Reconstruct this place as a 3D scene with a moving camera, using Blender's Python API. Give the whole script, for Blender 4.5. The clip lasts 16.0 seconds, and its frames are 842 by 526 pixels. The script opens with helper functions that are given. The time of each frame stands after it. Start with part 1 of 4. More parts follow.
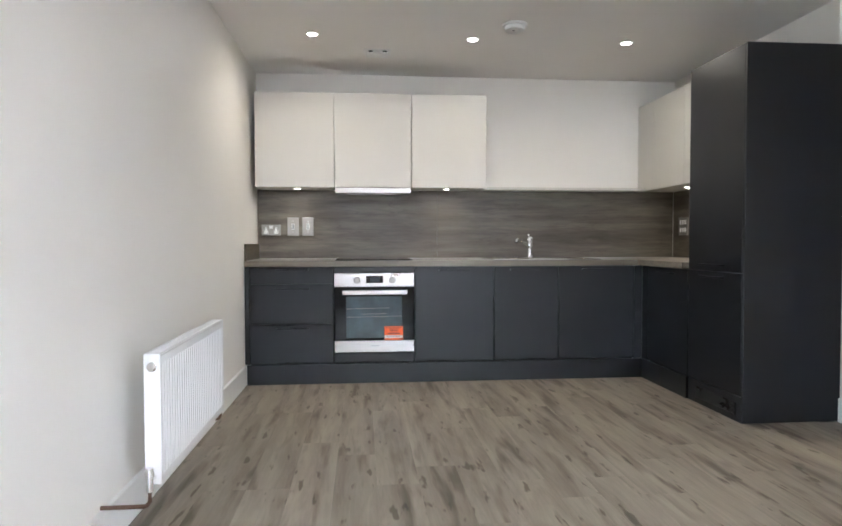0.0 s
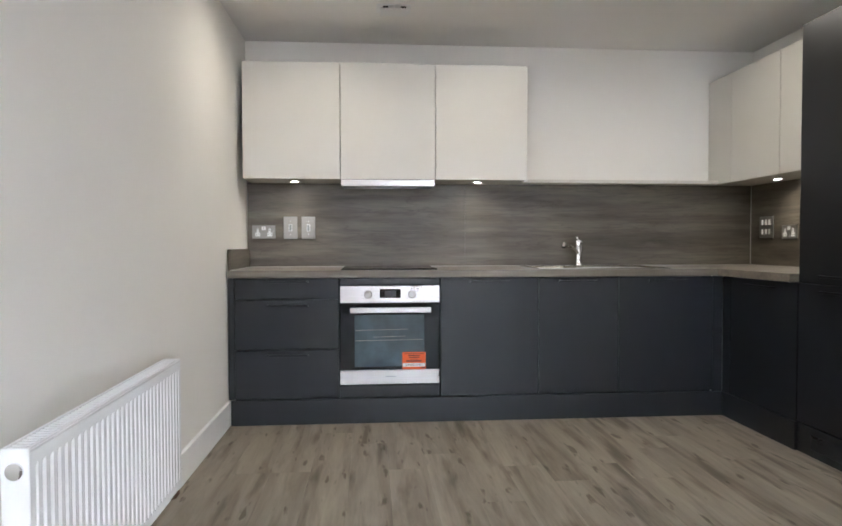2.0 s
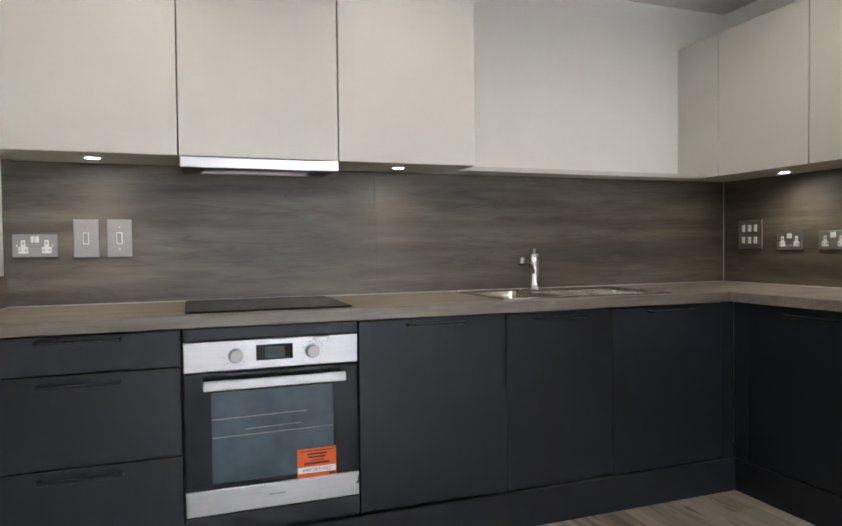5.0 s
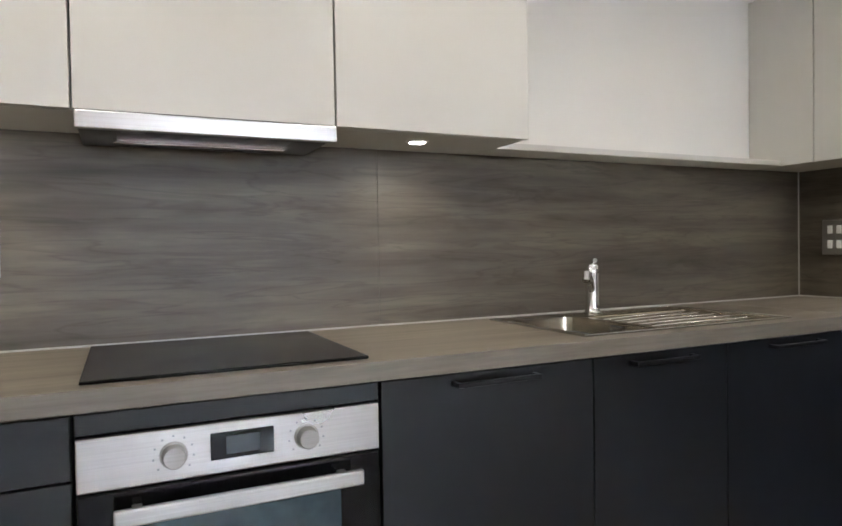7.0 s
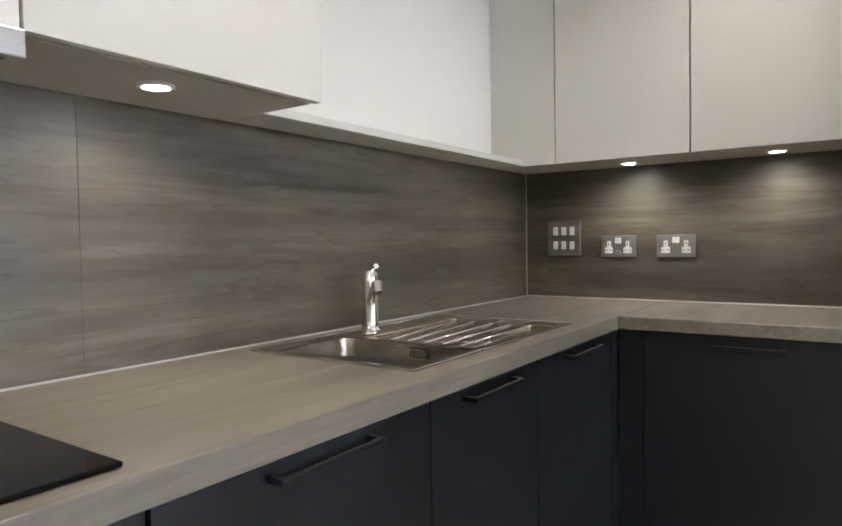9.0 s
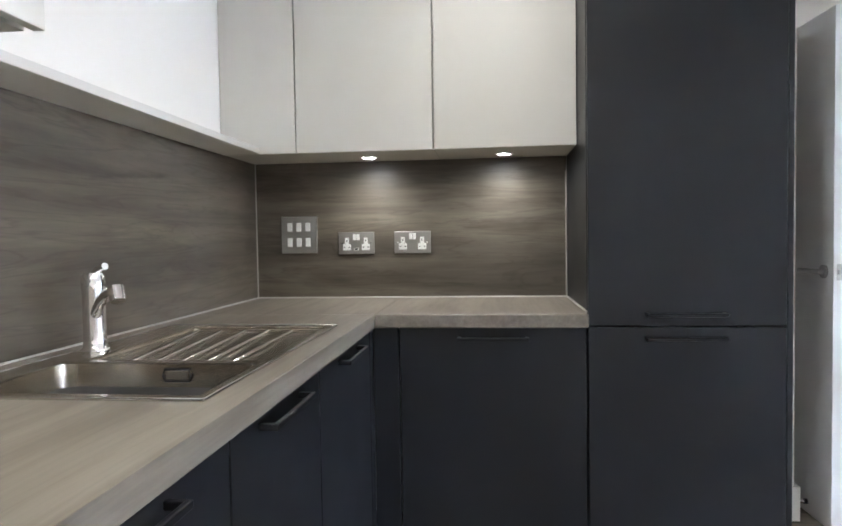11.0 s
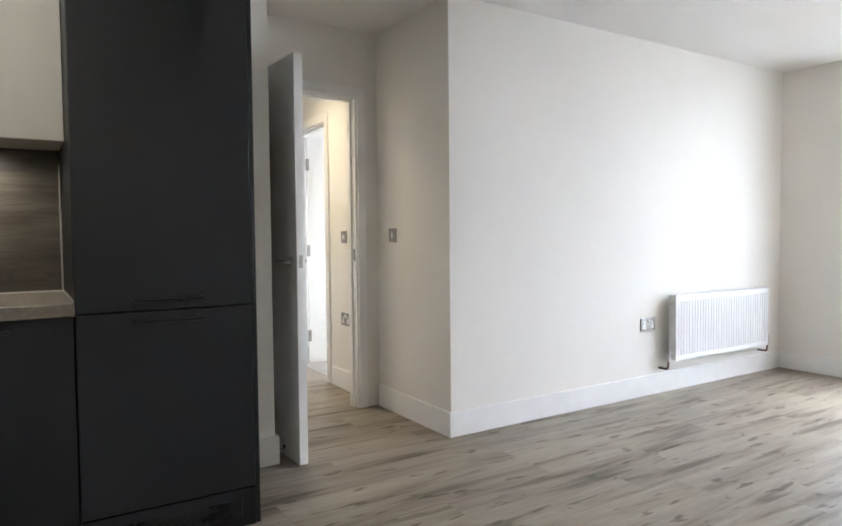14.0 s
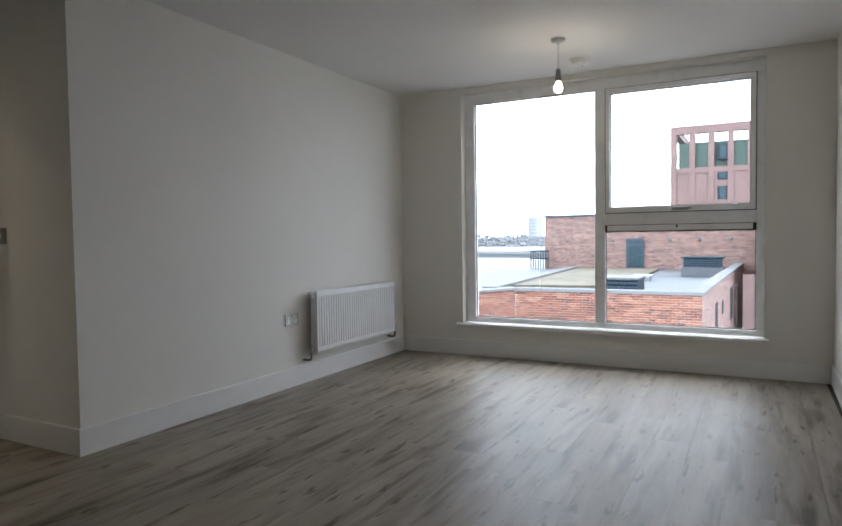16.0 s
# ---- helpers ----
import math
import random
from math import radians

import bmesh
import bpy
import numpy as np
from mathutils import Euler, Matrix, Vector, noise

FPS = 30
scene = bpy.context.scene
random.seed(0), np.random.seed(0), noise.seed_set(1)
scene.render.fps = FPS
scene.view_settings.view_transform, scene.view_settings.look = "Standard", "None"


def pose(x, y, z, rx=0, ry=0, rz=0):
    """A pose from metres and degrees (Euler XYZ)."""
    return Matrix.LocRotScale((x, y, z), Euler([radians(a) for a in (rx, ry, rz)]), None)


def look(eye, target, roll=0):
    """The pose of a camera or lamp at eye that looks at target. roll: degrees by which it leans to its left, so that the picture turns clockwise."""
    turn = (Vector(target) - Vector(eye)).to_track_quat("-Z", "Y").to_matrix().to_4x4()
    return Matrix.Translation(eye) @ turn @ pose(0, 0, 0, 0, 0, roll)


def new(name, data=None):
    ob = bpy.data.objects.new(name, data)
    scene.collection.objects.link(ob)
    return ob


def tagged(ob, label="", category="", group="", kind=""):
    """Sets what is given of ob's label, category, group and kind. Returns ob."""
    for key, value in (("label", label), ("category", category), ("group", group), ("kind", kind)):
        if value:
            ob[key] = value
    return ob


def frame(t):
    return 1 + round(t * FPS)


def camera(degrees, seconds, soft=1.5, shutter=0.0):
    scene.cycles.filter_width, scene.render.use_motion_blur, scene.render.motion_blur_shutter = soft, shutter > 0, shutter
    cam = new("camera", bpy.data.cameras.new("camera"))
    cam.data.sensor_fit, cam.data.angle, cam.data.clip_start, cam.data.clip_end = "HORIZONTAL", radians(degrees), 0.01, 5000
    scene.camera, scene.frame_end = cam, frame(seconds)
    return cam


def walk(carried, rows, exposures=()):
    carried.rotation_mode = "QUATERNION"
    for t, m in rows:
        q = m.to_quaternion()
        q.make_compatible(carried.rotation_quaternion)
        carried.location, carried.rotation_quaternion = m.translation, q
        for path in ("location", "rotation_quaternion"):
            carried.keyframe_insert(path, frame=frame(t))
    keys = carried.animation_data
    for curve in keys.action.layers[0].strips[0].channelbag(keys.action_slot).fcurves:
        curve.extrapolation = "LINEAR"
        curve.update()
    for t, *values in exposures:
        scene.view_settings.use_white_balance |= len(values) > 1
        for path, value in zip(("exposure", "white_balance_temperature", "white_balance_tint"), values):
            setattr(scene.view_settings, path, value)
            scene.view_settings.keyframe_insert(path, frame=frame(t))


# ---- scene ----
cam = camera(66.9, 16.0, soft=1.7)
PATH = [
    (0, (0.862, -5.358, 1.041), (1.045, -3.367, 0.978), -0.1),
    (0.5, (0.832, -5.132, 1.048), (0.990, -3.139, 0.985), 0.0),
    (1, (0.819, -4.932, 1.056), (0.991, -2.940, 0.991), 0.0),
    (1.5, (0.860, -4.642, 1.085), (1.032, -2.650, 1.012), -0.3),
    (2, (0.841, -4.405, 1.062), (0.996, -2.412, 1.004), -0.1),
    (2.5, (0.774, -4.161, 1.074), (0.986, -2.173, 1.024), 0.1),
    (3, (0.739, -3.906, 1.081), (0.993, -1.923, 1.032), -0.0),
    (3.5, (0.744, -3.615, 1.106), (0.982, -1.630, 1.053), -0.2),
    (4, (0.706, -3.375, 1.085), (1.001, -1.397, 1.050), 0.1),
    (4.5, (0.682, -3.127, 1.111), (1.200, -1.196, 1.066), -0.3),
    (7, (0.739, -1.928, 1.154), (1.589, -0.119, 1.112), -1.0),
    (7.5, (0.771, -1.780, 1.171), (1.681, 0.000, 1.112), -0.6),
    (8, (0.757, -1.611, 1.178), (1.952, -0.008, 1.113), -0.6),
    (10.5, (0.949, -1.032, 1.159), (2.890, -0.557, 1.083), -0.8),
    (11, (0.942, -1.007, 1.155), (2.928, -0.784, 1.078), -0.9),
    (11.5, (0.926, -1.008, 1.148), (2.924, -1.038, 1.075), -0.9),
    (12, (0.905, -1.033, 1.141), (2.896, -1.214, 1.070), -1.0),
    (12.5, (0.848, -1.064, 1.127), (2.815, -1.422, 1.055), -1.0),
    (13, (0.749, -1.075, 1.124), (2.660, -1.660, 1.056), -1.1),
    (13.5, (0.666, -1.100, 1.137), (2.516, -1.855, 1.058), -0.8),
    (14, (0.593, -1.151, 1.124), (2.281, -2.220, 1.038), -0.5),
    (14.5, (0.563, -1.147, 1.109), (2.034, -2.500, 1.024), -0.6),
    (15, (0.554, -1.149, 1.073), (1.870, -2.654, 0.999), -0.6),
    (15.5, (0.534, -1.147, 1.072), (1.657, -2.801, 0.997), -0.6),
    (16, (0.431, -1.153, 1.089), (1.369, -2.918, 1.008), -0.8),
]

EXPOSURES = [(t, stops, kelvin, 8.5) for t, stops, kelvin in ((0.0, 2.08, 5900), (4.5, 1.9, 5950), (8.0, 2.2, 5900), (10.5, 2.65, 5450), (12.0, 2.75, 5400), (13.0, 2.5, 5600), (13.5, 2.2, 5700), (14.5, 1.4, 6000), (15.0, 0.85, 6050), (15.5, 0.4, 6000), (16.0, 0.05, 5950))]
walk(cam, [(t, look(eye, target, roll)) for t, eye, target, roll in PATH], EXPOSURES)

# ---- light ----
world = bpy.data.worlds.new("overcast_sky")
scene.world = world
world.use_nodes = True
wn, wl = world.node_tree.nodes, world.node_tree.links
sky = wn.new("ShaderNodeTexSky")
sky.sky_type, sky.sun_disc = "NISHITA", False
sky.sun_elevation, sky.sun_rotation = radians(38), radians(200)
cloud = wn.new("ShaderNodeMix")
cloud.data_type = "RGBA"
cloud.inputs[0].default_value = 0.93
cloud.inputs[7].default_value = (37.0, 38.9, 41.6, 1)
wl.new(sky.outputs[0], cloud.inputs[6])
wl.new(cloud.outputs[2], wn["Background"].inputs[0])
wn["Background"].inputs[1].default_value = 0.15

WARM, NEUTRAL = (1.0, 0.84, 0.64), (1.0, 0.87, 0.70)


def lamp(name, kind, place, watts, colour, radius=0.03, spread=120, target=None):
    data = bpy.data.lights.new(name, kind)
    data.energy, data.color = watts, colour
    if kind == "AREA":
        data.shape, data.size = "DISK", radius
    elif kind == "SUN":
        data.angle = radians(radius)
    else:
        data.shadow_soft_size = radius
    if kind == "SPOT":
        data.spot_size, data.spot_blend = radians(spread), 1.0
    ob = new(name, data)
    ob.matrix_basis = look(place, target or (place[0], place[1] + 1e-4, place[2] - 1))
    return ob


lamp("sun", "SUN", (2, -30, 30), 0.8, (1.0, 0.97, 0.93), 20, target=(5, -8, 0))

CEIL = 2.433
DOWNLIGHTS = [(0.536, -1.03), (1.62, -1.005), (2.70, -1.02)]
UNDERLIGHTS = [(0.347, -0.2), (1.545, -0.2), (3.42, -0.53), (3.42, -1.055)]
PENDANT = (1.66, -5.515)
for x, y in DOWNLIGHTS:
    lamp("downlight_lamp", "SPOT", (x, y, CEIL - 0.012), 7.0 if x > 2 else 9.2, NEUTRAL, 0.07, 176)
for x, y in UNDERLIGHTS:
    lamp("cabinet_lamp", "SPOT", (x, y, 1.468), 1.8, NEUTRAL, 0.03, 170)
lamp("pendant_lamp", "POINT", (PENDANT[0], PENDANT[1], 2.105), 1.6, WARM, 0.03)
lamp("hall_lamp", "SPOT", (5.0, -2.6, CEIL - 0.012), 23, (1.0, 0.80, 0.50), 0.06, 150)


# ---- materials ----
class Nodes:
    def __init__(self, name):
        self.m = bpy.data.materials.new(name)
        self.m.use_nodes = True
        self.n, self.l = self.m.node_tree.nodes, self.m.node_tree.links
        self.b = self.n["Principled BSDF"]

    def add(self, kind, **inputs):
        node = self.n.new("ShaderNode" + kind)
        for key, value in inputs.items():
            node.inputs[key.replace("_", " ")].default_value = value
        return node

    def link(self, a, b):
        self.l.new(a, b)

    def place(self, scale=(1, 1, 1), shuffle=0.0):
        """World position, stretched, and shifted for each piece."""
        out = self.add("NewGeometry").outputs["Position"]
        if shuffle:
            info, mul, plus = self.add("ObjectInfo"), self.add("VectorMath"), self.add("VectorMath")
            mul.operation, plus.operation = "MULTIPLY", "ADD"
            self.link(info.outputs["Random"], mul.inputs[0])
            mul.inputs[1].default_value = (shuffle, shuffle * 3.7, shuffle * 2.3)
            self.link(out, plus.inputs[0])
            self.link(mul.outputs[0], plus.inputs[1])
            out = plus.outputs[0]
        size = self.add("Mapping")
        size.inputs["Scale"].default_value = scale
        self.link(out, size.inputs["Vector"])
        return size.outputs[0]

    def noise(self, vector, scale, detail=4, rough=0.55, distort=0.0):
        node = self.add("TexNoise", Scale=scale, Detail=detail, Roughness=rough, Distortion=distort)
        self.link(vector, node.inputs["Vector"])
        return node.outputs["Fac"]

    def ramp(self, fac, stops):
        node = self.add("ValToRGB")
        while len(node.color_ramp.elements) < len(stops):
            node.color_ramp.elements.new(0.5)
        for e, (at, colour) in zip(node.color_ramp.elements, stops):
            e.position = at
            e.color = (*colour, 1) if len(colour) == 3 else colour
        self.link(fac, node.inputs[0])
        return node.outputs[0]

    def mix(self, a, b, fac, blend="MIX"):
        node = self.add("Mix")
        node.data_type, node.blend_type = "RGBA", blend
        for socket, value in ((6, a), (7, b)):
            if isinstance(value, tuple):
                node.inputs[socket].default_value = (*value, 1)
            else:
                self.link(value, node.inputs[socket])
        if isinstance(fac, float):
            node.inputs[0].default_value = fac
        else:
            self.link(fac, node.inputs[0])
        return node.outputs[2]

    def bump(self, fac, strength, distance):
        node = self.add("Bump", Strength=strength, Distance=distance)
        self.link(fac, node.inputs["Height"])
        self.link(node.outputs[0], self.b.inputs["Normal"])

    def rough(self, fac, low, high):
        node = self.add("MapRange")
        node.inputs["To Min"].default_value, node.inputs["To Max"].default_value = low, high
        self.link(fac, node.inputs["Value"])
        self.link(node.outputs[0], self.b.inputs["Roughness"])

    def set(self, **inputs):
        for key, value in inputs.items():
            self.b.inputs[key.replace("_", " ")].default_value = value
        return self


def plain(name, colour, rough=0.5, metal=0.0, vary=0.06, grain=60.0, bump=0.15, wear=6.0, coat=0.0, gloss=0.5, even=False):
    """A painted, moulded or metal surface: fine grain, broad blotches and slightly uneven gloss."""
    k = Nodes(name).set(Metallic=metal, Roughness=rough, Specular_IOR_Level=gloss)
    if coat:
        k.set(Coat_Weight=coat)
    at = k.place()
    broad, fine = k.noise(at, wear, 3), k.noise(at, grain, 5)
    dark, light = (tuple(min(1, c * f) for c in colour) for f in (1 - vary, 1 + vary))
    k.link(k.ramp(broad, [(0.3, dark), (0.7, light)]), k.b.inputs["Base Color"])
    if not even:
        k.rough(broad, max(0.03, rough - 0.07), min(1, rough + 0.07))
    if bump:
        k.bump(fine, bump, 0.0015)
    return k.m


def brushed(name, colour, rough=0.3, scale=(4, 300, 300)):
    k = Nodes(name).set(Metallic=1.0)
    streak, broad = k.noise(k.place(scale), 1.0, 3), k.noise(k.place(), 9.0, 3)
    k.link(k.ramp(streak, [(0.3, tuple(c * 0.88 for c in colour)), (0.7, colour)]), k.b.inputs["Base Color"])
    k.rough(broad, rough - 0.08, rough + 0.1)
    k.bump(streak, 0.04, 0.0006)
    return k.m


def woodgrain(name, dark, mid, light, along="x", rough=0.5, bump=0.12, shuffle=0.0, knots=0.5, band=1.0, stretch=1.5, veins=0.5, fibres=0.55, spots=(2.6, 11.0), spot_at=(0.53, 0.70), boards=0.0, pips=0.0, gloss=0.5):
    """Printed timber: long streaks, finer fibres, a few knots and broad tone shifts."""
    k = Nodes(name).set(Specular_IOR_Level=gloss)
    s = {"x": (0.8 / stretch, 7.0, 7.0), "y": (7.0, 0.8 / stretch, 7.0)}[along]
    f = {"x": (4.0, 90.0, 90.0), "y": (90.0, 4.0, 90.0)}[along]
    kn = {"x": (spots[0], spots[1], spots[1]), "y": (spots[1], spots[0], spots[1])}[along]
    streak = k.noise(k.place(s, shuffle), 1.7 * band, 6, 0.62, 0.5)
    fibre = k.noise(k.place(f, shuffle), 1.0, 4, 0.6)
    spot = k.noise(k.place(kn, shuffle), 0.9, 3, 0.5, 0.25)
    g = {"x": (2.2, 26.0, 26.0), "y": (26.0, 2.2, 26.0)}[along]
    vein = k.noise(k.place(g, shuffle), 0.9, 5, 0.65, 1.6)
    base = k.ramp(streak, [(0.30, dark), (0.5, mid), (0.68, light)])
    base = k.mix(base, k.ramp(vein, [(0.36, (0.55, 0.53, 0.51)), (0.56, (1.12, 1.12, 1.12))]), float(veins), "MULTIPLY")
    base = k.mix(base, k.ramp(fibre, [(0.3, (0.72, 0.7, 0.68)), (0.62, (1.08, 1.08, 1.08))]), float(fibres), "MULTIPLY")
    if knots:
        base = k.mix(base, k.ramp(spot, [(spot_at[0], (1, 1, 1)), (spot_at[1], (0.38, 0.345, 0.31))]), float(knots), "MULTIPLY")
    if pips:
        pip = k.noise(k.place({"x": (5.5, 24.0, 24.0), "y": (24.0, 5.5, 24.0)}[along], shuffle), 1.0, 2, 0.45, 0.15)
        base = k.mix(base, k.ramp(pip, [(0.64, (1, 1, 1)), (0.71, (0.36, 0.32, 0.28))]), float(pips), "MULTIPLY")
    if boards:
        wide = k.noise(k.place((0.55, 0.55, 8.5)), 1.0, 3, 0.5, 0.35)
        thin = k.noise(k.place((1.3, 1.3, 15.0)), 1.0, 3, 0.55, 1.4)
        base = k.mix(base, k.ramp(wide, [(0.38, (0.66, 0.65, 0.65)), (0.62, (1.22, 1.2, 1.18))]), float(boards), "MULTIPLY")
        base = k.mix(base, k.ramp(thin, [(0.44, (1, 1, 1)), (0.475, (0.68, 0.66, 0.64)), (0.51, (1.03, 1.03, 1.03))]), float(boards) * 0.7, "MULTIPLY")
    if shuffle:
        info = k.add("ObjectInfo")
        base = k.mix(base, k.ramp(info.outputs["Random"], [(0.0, (0.90, 0.895, 0.89)), (1.0, (1.08, 1.08, 1.08))]), 0.8, "MULTIPLY")
    k.link(base, k.b.inputs["Base Color"])
    k.rough(fibre, rough - 0.08, rough + 0.1)
    k.bump(fibre, bump, 0.001)
    return k.m


def glass(name, tint=(1, 1, 1), rough=0.0):
    k = Nodes(name).set(Roughness=rough, IOR=1.45, Transmission_Weight=1.0)
    k.b.inputs["Base Color"].default_value = (*tint, 1)
    return k.m


def glow(name, colour, strength):
    k = Nodes(name)
    k.b.inputs["Base Color"].default_value = (*colour, 1)
    k.b.inputs["Emission Color"].default_value = (*colour, 1)
    k.b.inputs["Emission Strength"].default_value = strength
    return k.m


def brickwork(name, a, b, mortar):
    """Far brick faces, whose bricks are too small to pick apart."""
    k = Nodes(name).set(Roughness=0.9)
    geo = k.add("NewGeometry").outputs["Position"]
    split, join = k.add("SeparateXYZ"), k.add("CombineXYZ")
    k.link(geo, split.inputs[0])
    plus = k.add("Math")
    k.link(split.outputs[0], plus.inputs[0])
    k.link(split.outputs[1], plus.inputs[1])
    k.link(plus.outputs[0], join.inputs[0])
    k.link(split.outputs[2], join.inputs[1])
    t = k.add("TexBrick", Scale=1.0)
    t.inputs["Brick Width"].default_value, t.inputs["Row Height"].default_value, t.inputs["Mortar Size"].default_value = 0.225, 0.075, 0.009
    t.inputs["Color1"].default_value, t.inputs["Color2"].default_value, t.inputs["Mortar"].default_value = (*a, 1), (*b, 1), (*mortar, 1)
    k.link(join.outputs[0], t.inputs["Vector"])
    blot = k.noise(k.place((1, 1, 3)), 2.2, 5)
    k.link(k.mix(t.outputs["Color"], k.ramp(blot, [(0.3, (0.7, 0.68, 0.68)), (0.7, (1.2, 1.15, 1.12))]), 0.8, "MULTIPLY"), k.b.inputs["Base Color"])
    k.bump(t.outputs["Fac"], -0.3, 0.01)
    return k.m


PAINT = plain("wall_paint", (0.82, 0.793, 0.742), 0.75, vary=0.015, grain=220, bump=0.1, wear=1.5)
CEILING = plain("ceiling_paint", (0.82, 0.80, 0.765), 0.8, vary=0.015, grain=200, bump=0.1, wear=1.2)
GLOSS = plain("white_satin_wood", (0.84, 0.83, 0.81), 0.32, vary=0.02, grain=40, bump=0.04)
ENAMEL = plain("white_enamel", (0.82, 0.82, 0.82), 0.42, vary=0.01, bump=0.0, gloss=0.35, even=True)
UPVC = plain("white_upvc", (0.88, 0.88, 0.875), 0.28, vary=0.02, grain=25, bump=0.03)
CASHMERE = plain("cashmere_laminate", (0.63, 0.608, 0.56), 0.42, vary=0.02, grain=180, bump=0.05, wear=2.5)
CARCASS = plain("cashmere_board", (0.55, 0.53, 0.48), 0.5, vary=0.02, grain=90, bump=0.05)
ANTHRACITE = plain("anthracite_laminate", (0.0075, 0.0083, 0.0108), 0.40, vary=0.09, grain=170, bump=0.05, wear=3.0, gloss=0.46)
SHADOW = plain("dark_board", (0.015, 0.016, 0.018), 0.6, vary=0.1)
BLACK_METAL = plain("black_metal", (0.012, 0.012, 0.014), 0.35, metal=0.4, vary=0.1, bump=0.02)
BLACK = plain("black_plastic", (0.012, 0.012, 0.013), 0.3, vary=0.1, bump=0.02)
BLACK_GLASS = plain("black_glass", (0.006, 0.006, 0.007), 0.07, vary=0.1, bump=0.0, gloss=0.3)
OVEN_GLASS = plain("smoked_glass", (0.042, 0.064, 0.078), 0.13, vary=0.30, bump=0.0, wear=9)
STEEL = brushed("brushed_steel", (0.53, 0.52, 0.51), 0.30)
# the worktop's brownish reflection is tinted into this steel colour
SINK_STEEL = brushed("sink_steel", (0.60, 0.555, 0.47), 0.22, (60, 60, 60))
HOOD_GREY = plain("dark_hood_steel", (0.075, 0.070, 0.066), 0.45, metal=0.3, vary=0.1)
PLATE = brushed("plate_steel", (0.37, 0.355, 0.335), 0.48, (3, 3, 400))
CHROME = plain("chrome", (0.82, 0.82, 0.82), 0.08, metal=1.0, vary=0.03, bump=0.0)
COPPER = plain("dull_copper", (0.20, 0.13, 0.10), 0.4, metal=1.0, vary=0.15)
WHITE = plain("white_plastic", (0.78, 0.78, 0.77), 0.35, vary=0.02, bump=0.02)
GREY = plain("grey_plastic", (0.25, 0.26, 0.27), 0.4, vary=0.06)
SEALANT = plain("pale_sealant", (0.44, 0.42, 0.39), 0.4, vary=0.05)
ORANGE = plain("orange_paper", (0.80, 0.13, 0.02), 0.55, vary=0.04, bump=0.02)
PRINT = plain("dark_print", (0.10, 0.02, 0.01), 0.6, vary=0.02, bump=0.0)
SCREEN = plain("dead_display", (0.05, 0.06, 0.075), 0.15, vary=0.15, bump=0.0)
WORKTOP = woodgrain("worktop_laminate", (0.140, 0.119, 0.094), (0.190, 0.164, 0.131), (0.240, 0.211, 0.171), "x", 0.42, 0.10, knots=0.3, band=0.8, veins=0.3)
SPLASH = woodgrain("splashback_laminate", (0.086, 0.073, 0.055), (0.120, 0.104, 0.080), (0.148, 0.129, 0.101), "x", 0.45, 0.10, knots=0.5, band=0.9, veins=0.25, stretch=0.9, fibres=0.35, boards=0.9)
SPLASH_SIDE = woodgrain("return_splashback_laminate", (0.086, 0.073, 0.055), (0.120, 0.104, 0.080), (0.148, 0.129, 0.101), "y", 0.45, 0.10, knots=0.5, band=0.9, veins=0.25, stretch=0.9, fibres=0.35, boards=0.9)
OAK = woodgrain("grey_oak_vinyl", (0.185, 0.156, 0.122), (0.290, 0.249, 0.199), (0.355, 0.309, 0.252), "y", 0.46, 0.10, shuffle=9.0, knots=0.95, stretch=1.1, band=0.75, veins=0.2, fibres=0.2, spots=(1.6, 13.0), spot_at=(0.54, 0.70), pips=0.9, gloss=0.42)
SUBFLOOR = plain("dark_underlay", (0.06, 0.05, 0.042), 0.8)
CARPET = plain("grey_carpet", (0.42, 0.40, 0.38), 0.95, vary=0.08, grain=300, bump=0.5)
PANE = glass("window_glass")
BULB_ON = glow("lit_bulb", (1.0, 0.80, 0.52), 14.0)
LED_ON = glow("lit_diffuser", (1.0, 0.95, 0.86), 12.0)


# ---- building blocks ----
ORIGIN = {}


def thing(name, at=(0, 0, 0), label="", category="", group="", kind=""):
    ob = new(name)
    ob.location = at
    ORIGIN[ob] = Vector(at)
    return tagged(ob, label, category, group, kind)


def part(name, bm, material, parent=None, label="", smooth=False, kind=""):
    """Links a bmesh in world metres as one mesh object under a thing or a part."""
    origin = ORIGIN.get(parent, Vector((0, 0, 0)))
    bmesh.ops.translate(bm, verts=bm.verts, vec=-origin)
    bmesh.ops.recalc_face_normals(bm, faces=bm.faces)
    mesh = bpy.data.meshes.new(name)
    bm.to_mesh(mesh)
    bm.free()
    mesh.materials.append(material)
    if smooth:
        for p in mesh.polygons:
            p.use_smooth = True
        mesh.set_sharp_from_angle(angle=radians(38))
    ob = new(name, mesh)
    if parent:
        ob.parent = parent
    ORIGIN[ob] = origin
    return tagged(ob, label, kind=kind)


